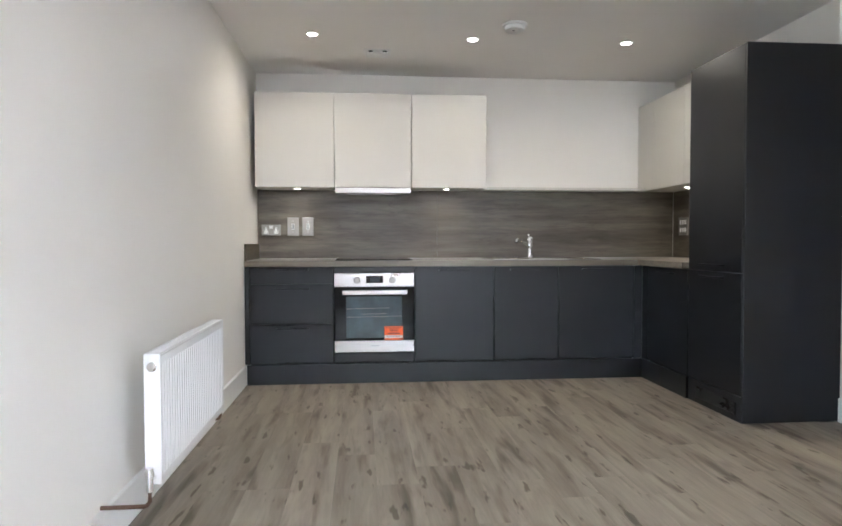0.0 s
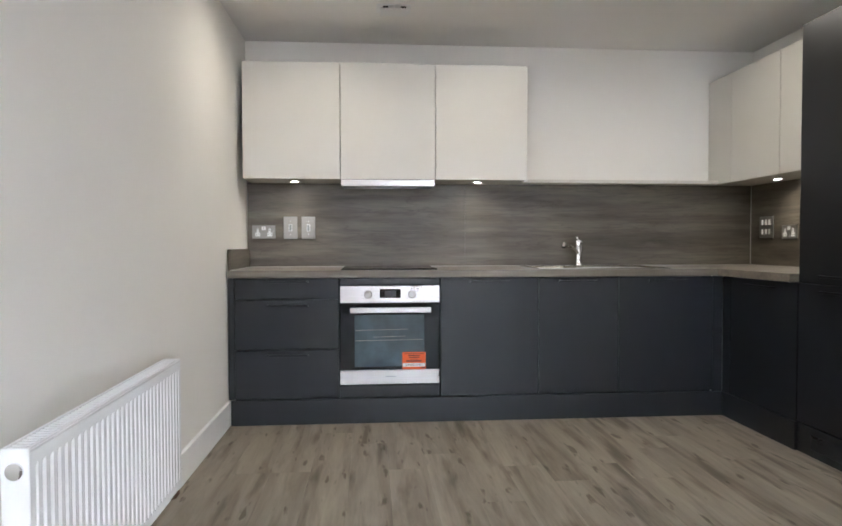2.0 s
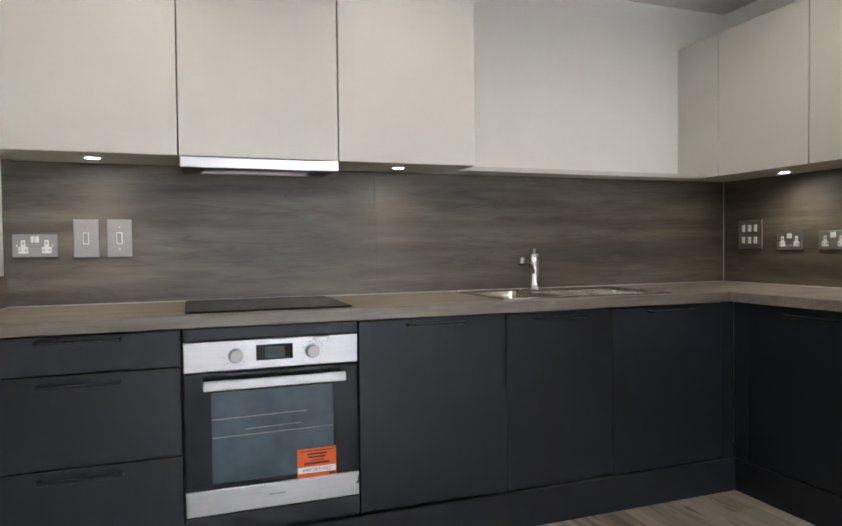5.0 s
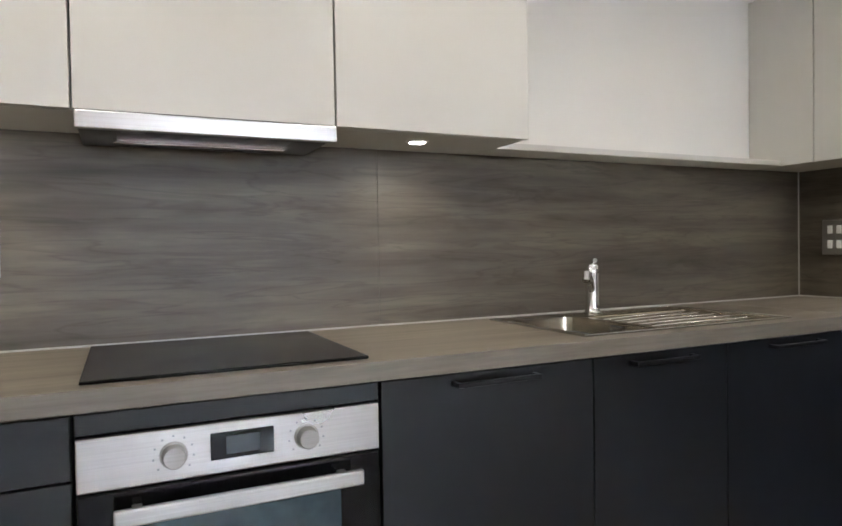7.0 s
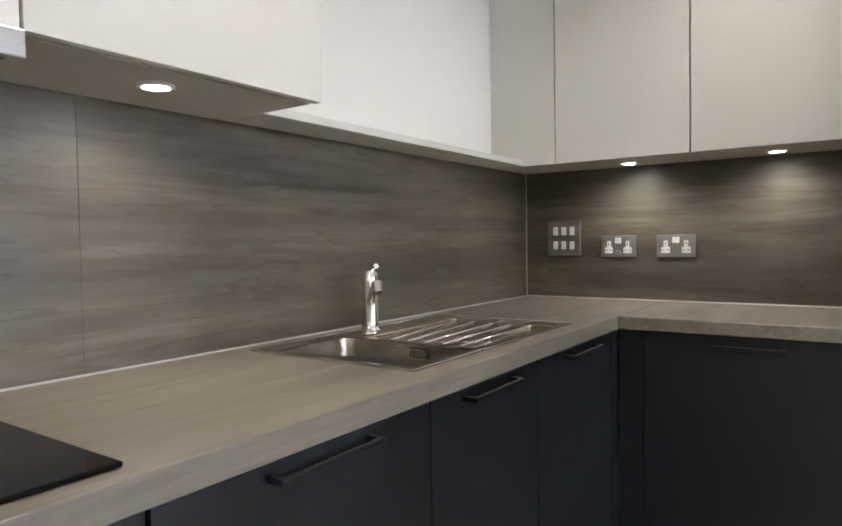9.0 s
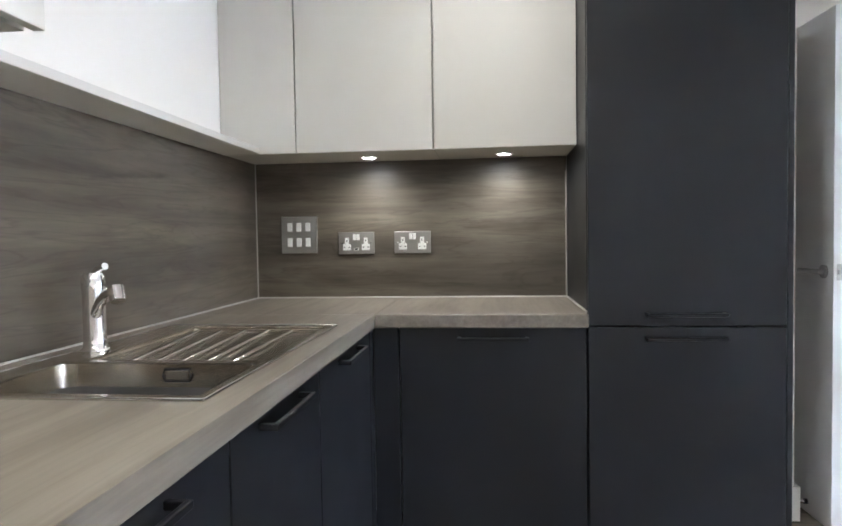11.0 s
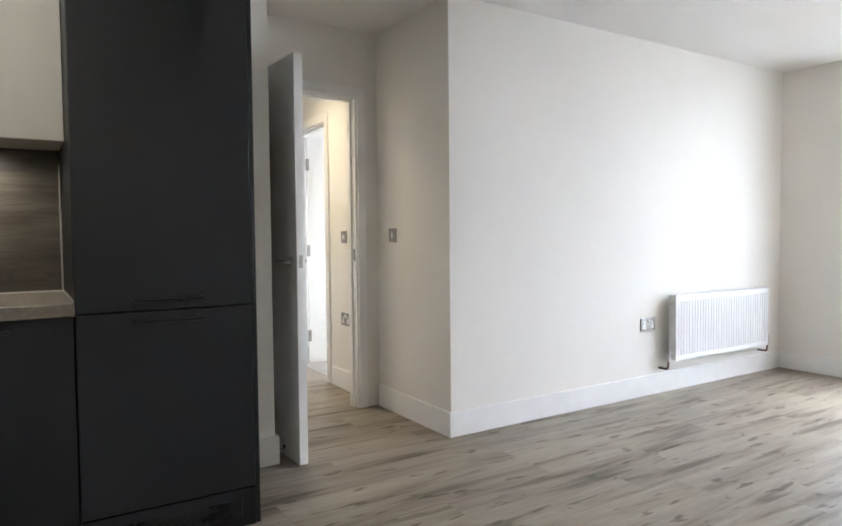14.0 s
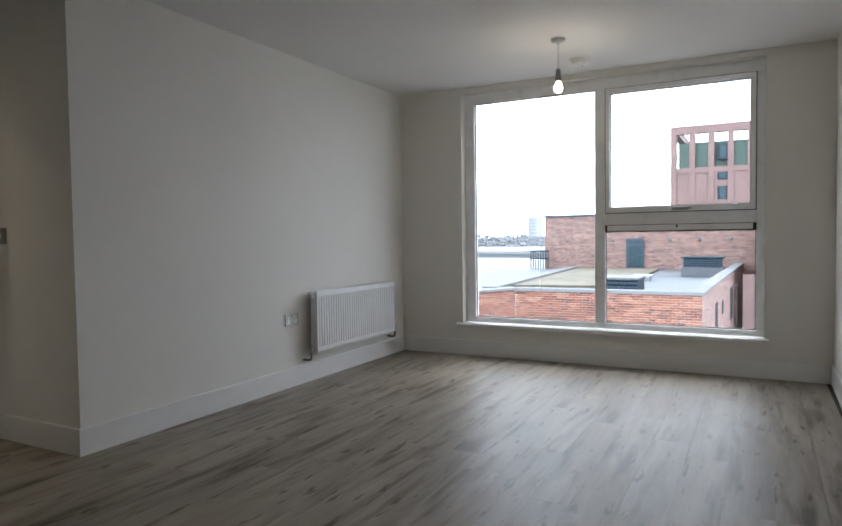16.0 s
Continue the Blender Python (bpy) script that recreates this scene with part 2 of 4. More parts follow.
def box(bm, x0, x1, y0, y1, z0, z1, bevel=0.0, steps=2):
    x0, x1, y0, y1, z0, z1 = min(x0, x1), max(x0, x1), min(y0, y1), max(y0, y1), min(z0, z1), max(z0, z1)
    m = Matrix.Translation(((x0 + x1) / 2, (y0 + y1) / 2, (z0 + z1) / 2)) @ Matrix.Diagonal((x1 - x0, y1 - y0, z1 - z0, 1))
    made = bmesh.ops.create_cube(bm, size=1, matrix=m)
    if bevel:
        bmesh.ops.bevel(bm, geom=list({e for v in made["verts"] for e in v.link_edges}), offset=bevel, segments=steps, affect="EDGES", profile=0.5)
    return bm


def boxes(*rows, bevel=0.0):
    bm = bmesh.new()
    for row in rows:
        box(bm, *row, bevel=bevel)
    return bm


def rod(bm, a, b, r, r2=None, n=24):
    a, b = Vector(a), Vector(b)
    m = Matrix.Translation((a + b) / 2) @ (b - a).to_track_quat("Z", "Y").to_matrix().to_4x4()
    bmesh.ops.create_cone(bm, cap_ends=True, segments=n, radius1=r, radius2=r if r2 is None else r2, depth=(b - a).length, matrix=m)
    return bm


def lathe(bm, at, rows, axis="z", n=40):
    """Turns (radius, height) rows round an axis through at."""
    rings = []
    for r, h in rows:
        ring = []
        for k in range(n):
            a = 2 * math.pi * k / n
            c, s = r * math.cos(a), r * math.sin(a)
            off = {"z": (c, s, h), "x": (h, c, s), "y": (c, h, s)}[axis]
            ring.append(bm.verts.new(Vector(at) + Vector(off)))
        rings.append(ring)
    for low, high in zip(rings, rings[1:]):
        for k in range(n):
            bm.faces.new((low[k], low[(k + 1) % n], high[(k + 1) % n], high[k]))
    for ring in (rings[0], rings[-1]):
        bm.faces.new(ring)
    return bm


def tube(bm, points, r, n=14):
    """A bent round bar through the given points."""
    points = [Vector(p) for p in points]
    rings = []
    for k, p in enumerate(points):
        way = (points[min(k + 1, len(points) - 1)] - points[max(k - 1, 0)]).normalized()
        q = way.to_track_quat("Z", "Y")
        rings.append([bm.verts.new(p + q @ Vector((r * math.cos(2 * math.pi * j / n), r * math.sin(2 * math.pi * j / n), 0))) for j in range(n)])
    for low, high in zip(rings, rings[1:]):
        for j in range(n):
            bm.faces.new((low[j], low[(j + 1) % n], high[(j + 1) % n], high[j]))
    for ring in (rings[0], rings[-1]):
        bm.faces.new(ring)
    return bm


def prism(bm, ring, z0, z1):
    low = [bm.verts.new((x, y, z0)) for x, y in ring]
    high = [bm.verts.new((x, y, z1)) for x, y in ring]
    n = len(ring)
    for k in range(n):
        bm.faces.new((low[k], low[(k + 1) % n], high[(k + 1) % n], high[k]))
    bm.faces.new(high)
    bm.faces.new(low)
    return bm


def plate_cells(xs, ys, holes, z0, z1):
    """A slab over a grid of cells, some of them left open."""
    bm = bmesh.new()
    top = {(i, j): bm.verts.new((x, y, z1)) for i, x in enumerate(xs) for j, y in enumerate(ys)}
    low = {(i, j): bm.verts.new((x, y, z0)) for i, x in enumerate(xs) for j, y in enumerate(ys)}
    full = {(i, j) for i in range(len(xs) - 1) for j in range(len(ys) - 1)} - set(holes)
    for i, j in full:
        ring = [(i, j), (i + 1, j), (i + 1, j + 1), (i, j + 1)]
        bm.faces.new([top[k] for k in ring])
        bm.faces.new([low[k] for k in reversed(ring)])
        for (a, b), other in zip(zip(ring, ring[1:] + ring[:1]), ((i, j - 1), (i + 1, j), (i, j + 1), (i - 1, j))):
            if other not in full:
                bm.faces.new((top[a], low[a], low[b], top[b]))
    return bm


def structure(name, bm, material, label, category):
    return tagged(part(name, bm, material), label, category, kind="structure")


# ---- walls, ceiling ----
XE, YS = 3.475, -6.51
structure("wall_north", boxes((-0.12, 3.7, 0, 0.12, 0, CEIL)), PAINT, "off-white painted plaster wall behind the kitchen units", "wall")
structure("wall_west", prism(bmesh.new(), [(0, 0), (-0.045, YS), (-0.18, YS), (-0.18, 0)], 0, CEIL), PAINT, "long off-white painted plaster wall with a radiator", "wall")
structure("wall_kitchen_east", boxes((3.575, 3.7, -1.92, 0, 0, CEIL), (3.615, 3.7, -2.2, -1.92, 0, CEIL)), PAINT, "off-white painted plaster wall behind the return units", "wall")
structure("wall_nib", boxes((3.7, 4.42, -2.2, -2.08, 0, CEIL), (4.42, 6.6, -2.2, -2.08, 0, CEIL)), PAINT, "white painted wall between the kitchen and the hall", "wall")
structure("wall_doorway", boxes((4.3, 4.42, -2.23, -2.2, 0, CEIL), (4.3, 4.42, -3.165, -3.035, 0, CEIL), (4.3, 4.42, -3.035, -2.23, 2.035, CEIL)), PAINT, "white painted wall with a doorway to the hall", "wall")
structure("wall_hall_south", boxes((XE, 5.10, -3.285, -3.165, 0, CEIL), (5.90, 6.6, -3.285, -3.165, 0, CEIL), (5.10, 5.90, -3.285, -3.165, 2.03, CEIL)), PAINT, "off-white painted wall of the recess and hall", "wall")
structure("wall_hall_end", boxes((6.6, 6.72, -4.7, -1.93, 0, CEIL)), PAINT, "cream painted wall at the end of the hall", "wall")
structure("wall_bedroom_west", boxes((4.6, 4.72, -4.7, -3.285, 0, CEIL)), PAINT, "plain white wall of the next room", "wall")
structure("wall_bedroom_south", boxes((4.72, 5.0, -4.82, -4.7, 0, CEIL), (6.3, 6.6, -4.82, -4.7, 0, CEIL), (5.0, 6.3, -4.82, -4.7, 0, 0.5), (5.0, 6.3, -4.82, -4.7, 2.3, CEIL)), PAINT, "plain white wall of the next room", "wall")
structure("wall_east", boxes((XE, XE + 0.12, YS, -3.285, 0, CEIL)), PAINT, "long off-white painted wall with a radiator and socket", "wall")
WX0, WX1, WZ0, WZ1 = 0.395, 2.845, 0.285, 2.385
structure("wall_south", boxes((-0.18, WX0, YS - 0.3, YS, 0, CEIL), (WX1, XE + 0.12, YS - 0.3, YS, 0, CEIL), (WX0, WX1, YS - 0.3, YS, 0, WZ0), (WX0, WX1, YS - 0.3, YS, WZ1, CEIL)), PAINT, "off-white painted outside wall with a wide window", "wall")
structure("ceiling", boxes((-0.12, 6.72, YS - 0.3, 0.12, CEIL, CEIL + 0.12)), CEILING, "flat white painted plaster ceiling", "ceiling")


def skirting(name, a, b, side, h=0.14, t=0.018):
    """A run along x or y from a to b; side is the way that it stands off the wall."""
    (x0, y0), (x1, y1) = a, b
    bm = bmesh.new()
    sx, sy = side
    box(bm, min(x0, x1, x0 + sx * t), max(x0, x1, x0 + sx * t), min(y0, y1, y0 + sy * t), max(y0, y1, y0 + sy * t), 0.0, h, 0.003)
    return structure(name, bm, GLOSS, "white satin-painted skirting board", "skirting")


structure("baseboard_west", prism(bmesh.new(), [(0.014, -0.6), (-0.027, YS), (-0.045, YS), (-0.004, -0.6)], 0.0, 0.14), GLOSS, "white satin-painted skirting board", "skirting")
skirting("baseboard_south", (-0.026, YS), (XE - 0.018, YS), (0, 1))
skirting("baseboard_east", (XE, YS), (XE, -3.147), (-1, 0))
skirting("baseboard_recess", (XE, -3.165), (4.282, -3.165), (0, 1))
skirting("baseboard_kitchen_end", (3.615, -2.218), (3.615, -1.934), (-1, 0))
skirting("baseboard_nib", (3.615, -2.2), (4.282, -2.2), (0, -1))
skirting("baseboard_hall", (4.44, -3.165), (5.04, -3.165), (0, 1))
skirting("baseboard_hall_far", (5.96, -3.165), (6.6, -3.165), (0, 1))

# ---- window ----
WY = YS - 0.08
win = thing("window_1", (1.62, WY, WZ0), "wide white upvc window with one opening top sash", "window", kind="structure")
fy0, fy1 = WY - 0.07, WY
part("window_frame", boxes((WX0, WX1, fy0, fy1, WZ0 + 0.012, 0.345), (WX0, WX1, fy0, fy1, 2.295, WZ1), (2.75, WX1, fy0, fy1, 0.345, 2.295), (WX0, 0.452, fy0, fy1, 0.345, 2.295), (1.572, 1.655, fy0, fy1, 0.345, 2.295), (0.452, 1.572, fy0, fy1, 1.165, 1.262), bevel=0.004), UPVC, win)
sash = part("sash", boxes((0.458, 1.566, fy0, fy1 + 0.012, 1.268, 1.312), (0.458, 1.566, fy0, fy1 + 0.012, 2.252, 2.290), (0.458, 0.492, fy0, fy1 + 0.012, 1.312, 2.252), (1.532, 1.566, fy0, fy1 + 0.012, 1.312, 2.252), bevel=0.004), UPVC, win)
part("gasket", boxes((0.452, 1.572, fy1 - 0.02, fy1 - 0.004, 1.262, 1.268), (0.452, 1.572, fy1 - 0.02, fy1 - 0.004, 2.290, 2.296), (0.452, 0.458, fy1 - 0.02, fy1 - 0.004, 1.262, 2.296), (1.566, 1.572, fy1 - 0.02, fy1 - 0.004, 1.262, 2.296)), BLACK, win)
hb = box(bmesh.new(), 0.93, 1.05, fy1 + 0.012, fy1 + 0.02, 1.276, 1.298, 0.003)
box(hb, 0.90, 1.03, fy1 + 0.028, fy1 + 0.042, 1.284, 1.300, 0.005)
rod(hb, (1.02, fy1 + 0.015, 1.289), (1.02, fy1 + 0.04, 1.289), 0.009)
part("sash_handle", hb, PLATE, sash, "grey metal window handle")
part("trickle_strip", boxes((0.475, 1.555, fy1 - 0.02, fy1 + 0.004, 1.118, 1.163), bevel=0.004), UPVC, win)
part("strip_gasket", boxes((0.475, 1.555, fy1 - 0.018, fy1 + 0.002, 1.110, 1.117)), BLACK, win)
part("strip_gasket", boxes((0.475, 1.555, fy1 - 0.018, fy1 + 0.002, 1.1635, 1.167)), BLACK, win)
part("strip_catch", boxes((1.005, 1.02, fy1 + 0.004, fy1 + 0.010, 1.142, 1.158), bevel=0.002), BLACK, win)
part("strip_end", boxes((0.452, 0.475, fy1 - 0.02, fy1 + 0.006, 1.112, 1.166), bevel=0.003), BLACK, win)
part("strip_end", boxes((1.555, 1.572, fy1 - 0.02, fy1 + 0.006, 1.112, 1.166), bevel=0.003), BLACK, win)
for x0, x1, z0, z1 in ((1.655, 2.75, 0.345, 2.295), (0.492, 1.532, 1.312, 2.252), (0.452, 1.572, 0.345, 1.112)):
    p = part("pane", boxes((x0 - 0.004, x1 + 0.004, fy0 + 0.028, fy0 + 0.034, z0 - 0.004, z1 + 0.004)), PANE, win)
    p.visible_shadow = False
    g = 0.007
    part("seal", boxes((x0, x1, fy0 + 0.036, fy0 + 0.044, z0, z0 + g), (x0, x1, fy0 + 0.036, fy0 + 0.044, z1 - g, z1), (x0, x0 + g, fy0 + 0.036, fy0 + 0.044, z0 + g, z1 - g), (x1 - g, x1, fy0 + 0.036, fy0 + 0.044, z0 + g, z1 - g)), BLACK, win)
structure("window_sill", boxes((0.365, 2.905, WY + 0.002, YS + 0.035, 0.266, 0.296), bevel=0.006), GLOSS, "white painted window board under the window", "window sill")


# ---- kitchen units ----
def handle_along_x(parent, x0, x1, y, z):
    """A flat dark bar handle on a face that looks along -y."""
    bm = bmesh.new()
    box(bm, x0, x1, y - 0.034, y - 0.024, z - 0.006, z + 0.006, 0.0025)
    for x in (x0, x1 - 0.012):
        box(bm, x, x + 0.012, y - 0.026, y, z - 0.006, z + 0.006, 0.002)
    part("handle", bm, BLACK_METAL, parent, "black metal bar handle")


def handle_along_y(parent, y0, y1, x, z):
    bm = bmesh.new()
    box(bm, x - 0.034, x - 0.024, y0, y1, z - 0.006, z + 0.006, 0.0025)
    for y in (y0, y1 + 0.012):
        box(bm, x - 0.026, x, y - 0.012, y, z - 0.006, z + 0.006, 0.002)
    part("handle", bm, BLACK_METAL, parent, "black metal bar handle")


FY, BZ, TZ = -0.61, 0.155, 0.864


def base_unit(name, x0, x1, fronts, label, category="cabinet"):
    """fronts: rows of (low, high, handle ends or None)."""
    t = thing(name, ((x0 + x1) / 2, -0.3, 0), label, category, "base kitchen units")
    part("body", boxes((x0 + 0.001, x1 - 0.001, FY + 0.021, -0.03, 0.13, TZ), bevel=0.001), SHADOW, t)
    for z0, z1, grip in fronts:
        d = part("drawer_front" if len(fronts) > 2 else "door", boxes((x0 + 0.0025, x1 - 0.0025, FY, FY + 0.019, z0, z1), bevel=0.0015), ANTHRACITE, t)
        if grip:
            handle_along_x(d, grip[0], grip[1], FY, grip[2])
    return t


base_unit("drawer_cabinet", 0.038, 0.648, [(0.742, TZ - 0.003, (0.225, 0.468, 0.843)), (0.444, 0.737, (0.225, 0.468, 0.704)), (BZ, 0.439, (0.225, 0.468, 0.410))], "anthracite matt drawer cabinet with three drawers")
base_unit("base_cabinet", 1.252, 1.853, [(BZ, TZ - 0.003, (1.432, 1.668, 0.838))], "anthracite matt base cabinet beside the oven")
base_unit("base_cabinet", 1.853, 2.354, [(BZ, TZ - 0.003, (1.975, 2.21, 0.838))], "narrow anthracite matt base cabinet under the sink")
base_unit("base_cabinet", 2.354, 2.955, [(BZ, TZ - 0.003, (2.535, 2.775, 0.838))], "anthracite matt base cabinet next to the corner")
fill = thing("corner_post", (3.0, -0.62, 0), "anthracite matt filler post in the inner corner", "filler panel")
part("panel", boxes((2.957, 3.018, FY, FY + 0.018, 0.13, TZ), (3.018, 3.036, -0.695, FY - 0.0005, 0.13, TZ), bevel=0.001), ANTHRACITE, fill)
scribe = thing("end_scribe", (0.02, -0.6, 0), "thin anthracite scribe strip against the wall", "filler panel")
part("panel", boxes((0.002, 0.036, FY + 0.004, -0.03, 0.148, TZ), bevel=0.001), SHADOW, scribe)

# side run, facing the room
SX = 3.018
side = thing("base_cabinet", (3.3, -1.0, 0), "anthracite matt base cabinet on the return run", "cabinet", "base kitchen units")
part("body", boxes((SX + 0.021, 3.57, -1.304, -0.70, 0.13, TZ), bevel=0.001), SHADOW, side)
sd = part("door", boxes((SX, SX + 0.019, -1.303, -0.699, BZ, TZ - 0.003), bevel=0.0015), ANTHRACITE, side)
handle_along_y(sd, -0.89, -1.12, SX, 0.826)

for name, row in (("plinth_back", (0.02, 3.026, -0.630, -0.612, 0.0, 0.147)), ("plinth_return", (3.008, 3.026, -1.31, -0.6305, 0.0, 0.147))):
    p = thing(name.split("_")[0], (row[0], row[2], 0), "anthracite matt plinth board on the floor", "plinth", "plinths")
    part("board", boxes(row, bevel=0.001), ANTHRACITE, p)

# tall fridge housing
TX = 3.02
tall = thing("fridge_housing", (3.3, -1.62, 0), "tall anthracite matt fridge housing with two doors", "tall cabinet")
part("body", boxes((TX + 0.021, 3.57, -1.910, -1.314, 0.13, 2.163), bevel=0.001), SHADOW, tall)
part("side_panel", boxes((TX, 3.612, -1.930, -1.913, 0.004, 2.168), bevel=0.0012), ANTHRACITE, tall)
part("inner_panel", boxes((TX + 0.02, 3.57, -1.3135, -1.308, 0.13, 2.168), bevel=0.001), ANTHRACITE, tall)
up = part("door", boxes((TX, TX + 0.019, -1.9105, -1.310, 0.868, 2.168), bevel=0.0015), ANTHRACITE, tall)
low = part("door", boxes((TX, TX + 0.019, -1.9105, -1.310, BZ, 0.862), bevel=0.0015), ANTHRACITE, tall)
handle_along_y(up, -1.485, -1.73, TX, 0.903)
handle_along_y(low, -1.485, -1.73, TX, 0.828)
part("top_panel", boxes((TX + 0.02, 3.57, -1.912, -1.314, 2.1635, 2.168)), ANTHRACITE, tall)
part("plinth_board", boxes((TX + 0.002, TX + 0.02, -1.912, -1.312, 0.0, 0.147), bevel=0.001), ANTHRACITE, tall)
grille = part("vent_grille", boxes((TX - 0.003, TX + 0.002, -1.86, -1.42, 0.035, 0.11), bevel=0.001), BLACK, tall, "black slotted plastic vent")
for k in range(9):
    part("slat", boxes((TX - 0.009, TX - 0.003, -1.855, -1.425, 0.040 + k * 0.0075, 0.0435 + k * 0.0075)), BLACK, grille)

# worktop with the sink's cut-out
SINK = (1.865, 2.705, -0.565, -0.075)
top = thing("worktop", (1.8, -0.3, 0.872), "grey-brown wood-effect laminate worktop in an L shape", "worktop")
cx0, cx1, cy0, cy1 = SINK[0] + 0.02, SINK[1] - 0.02, SINK[2] + 0.02, SINK[3] - 0.02
bm = plate_cells([0.002, cx0, cx1, 3.573], [-0.625, cy0, cy1, -0.002], [(1, 1)], 0.866, 0.910)
rim_edges = [e for e in bm.edges if all(abs(v.co.y + 0.625) < 1e-5 for v in e.verts) and abs(e.verts[0].co.x - e.verts[1].co.x) > 0.1]
bmesh.ops.bevel(bm, geom=rim_edges, offset=0.005, segments=3, affect="EDGES", profile=0.5)
part("back_run", bm, WORKTOP, top)
part("return_run", box(bmesh.new(), 2.972, 3.573, -1.305, -0.6252, 0.8662, 0.9102, 0.004, 3), WORKTOP, top)
part("joint_strip", boxes((2.974, 2.977, -0.622, -0.02, 0.9098, 0.9106)), PLATE, top)
ups = thing("upstand", (0.01, -0.3, 0.91), "short wood-effect laminate upstand on the side wall", "upstand")
part("board", boxes((0.001, 0.018, -0.60, -0.010, 0.911, 1.035), bevel=0.0015), SPLASH_SIDE, ups)

# splashbacks and sealant
for x0, x1 in ((0.006, 1.4895), (1.4905, 3.566)):
    sp = thing("splashback", ((x0 + x1) / 2, -0.005, 0.911), "dark grey-brown wood-effect laminate splashback panel", "splashback", "splashback panels")
    part("board", boxes((x0, x1, -0.009, -0.001, 0.911, 1.482), bevel=0.0006), SPLASH, sp)
sp = thing("splashback", (3.57, -0.65, 0.911), "dark wood-effect laminate splashback panel on the return", "splashback", "splashback panels")
part("board", boxes((3.566, 3.574, -1.306, -0.0005, 0.911, 1.482), bevel=0.0006), SPLASH_SIDE, sp)
bead = bmesh.new()
tube(bead, [(0.02, -0.011, 0.912), (3.562, -0.011, 0.912)], 0.0028, 8)
tube(bead, [(3.563, -0.011, 0.912), (3.563, -1.303, 0.912)], 0.0035, 8)
tube(bead, [(3.563, -0.012, 0.912), (3.563, -0.012, 1.478)], 0.0028, 8)
tube(bead, [(3.564, -1.304, 0.912), (3.564, -1.304, 1.42)], 0.0032, 8)
tube(bead, [(3.564, -1.306, 0.9115), (3.025, -1.306, 0.9115)], 0.003, 8)
tube(bead, [(0.020, -0.60, 0.9115), (0.020, -0.012, 0.9115)], 0.003, 8)
structure("trim_sealant", bead, SEALANT, "thin pale sealant bead along the worktop joints", "trim")

# wall units
UZ0, UZ1, UY = 1.478, 2.205, -0.342


def wall_unit(x0, x1, label):
    t = thing("wall_cabinet", ((x0 + x1) / 2, -0.17, UZ0), label, "wall cabinet", "wall kitchen units")
    part("body", boxes((x0 + 0.0008, x1 - 0.0008, UY + 0.036, -0.002, UZ0, UZ1), bevel=0.001), CARCASS, t)
    part("door", boxes((x0 + 0.0026, x1 - 0.0026, UY, UY + 0.019, UZ0 - 0.002, UZ1), bevel=0.0015), CASHMERE, t)
    return t


wall_unit(0.040, 0.647, "cashmere matt wall cabinet, handleless, against the wall")
wall_unit(0.647, 1.249, "cashmere matt wall cabinet above the extractor")
wall_unit(1.249, 1.849, "cashmere matt wall cabinet, handleless, beside the bare wall")
RX = 3.245
for y0, y1 in ((-0.80, -0.29), (-1.308, -0.80)):
    t = thing("wall_cabinet", (3.4, (y0 + y1) / 2, UZ0), "cashmere matt wall cabinet on the return wall", "wall cabinet", "wall kitchen units")
    part("body", boxes((RX + 0.036, 3.572, y0 + 0.0008, y1 - 0.0008, UZ0, UZ1), bevel=0.001), CARCASS, t)
    part("door", boxes((RX, RX + 0.019, y0 + 0.0026, y1 - 0.0026, UZ0 - 0.002, UZ1), bevel=0.0015), CASHMERE, t)
f = thing("corner_filler", (3.4, -0.15, UZ0), "cashmere matt filler panel in the wall-unit corner", "filler panel")
part("panel", boxes((RX + 0.001, RX + 0.019, -0.288, -0.002, UZ0 - 0.001, UZ1), bevel=0.001), CASHMERE, f)
part("underside", boxes((RX + 0.0195, 3.565, -0.288, -0.010, UZ0 + 0.001, UZ0 + 0.018)), CARCASS, f)
led = thing("wall_ledge", (2.5, -0.07, UZ0), "narrow cashmere pelmet board along the bare wall", "pelmet")
part("board", boxes((1.851, RX, -0.152, -0.002, UZ0, UZ0 + 0.022), bevel=0.002), CASHMERE, led)

# extractor
hood = thing("extractor_hood", (0.948, -0.18, 1.43), "slim brushed-steel pull-out extractor under the wall cabinet", "extractor hood")
part("front_strip", boxes((0.653, 1.243, -0.368, -0.350, 1.430, 1.470), bevel=0.003), STEEL, hood, "brushed steel front strip")
part("body", boxes((0.656, 1.240, -0.350, -0.06, 1.440, 1.476), bevel=0.002), HOOD_GREY, hood)
part("filter", boxes((0.735, 1.142, -0.342, -0.198, 1.434, 1.440), bevel=0.001), BLACK, hood, "dark grease filter")
part("filter_edge", boxes((0.728, 1.148, -0.349, -0.344, 1.432, 1.440), bevel=0.001), STEEL, hood)
part("filter_rail", boxes((0.728, 1.148, -0.196, -0.188, 1.428, 1.440), bevel=0.001), CHROME, hood, "bright steel filter rail")
part("maker_plate", boxes((0.745, 0.795, -0.335, -0.315, 1.4325, 1.434)), GREY, hood)


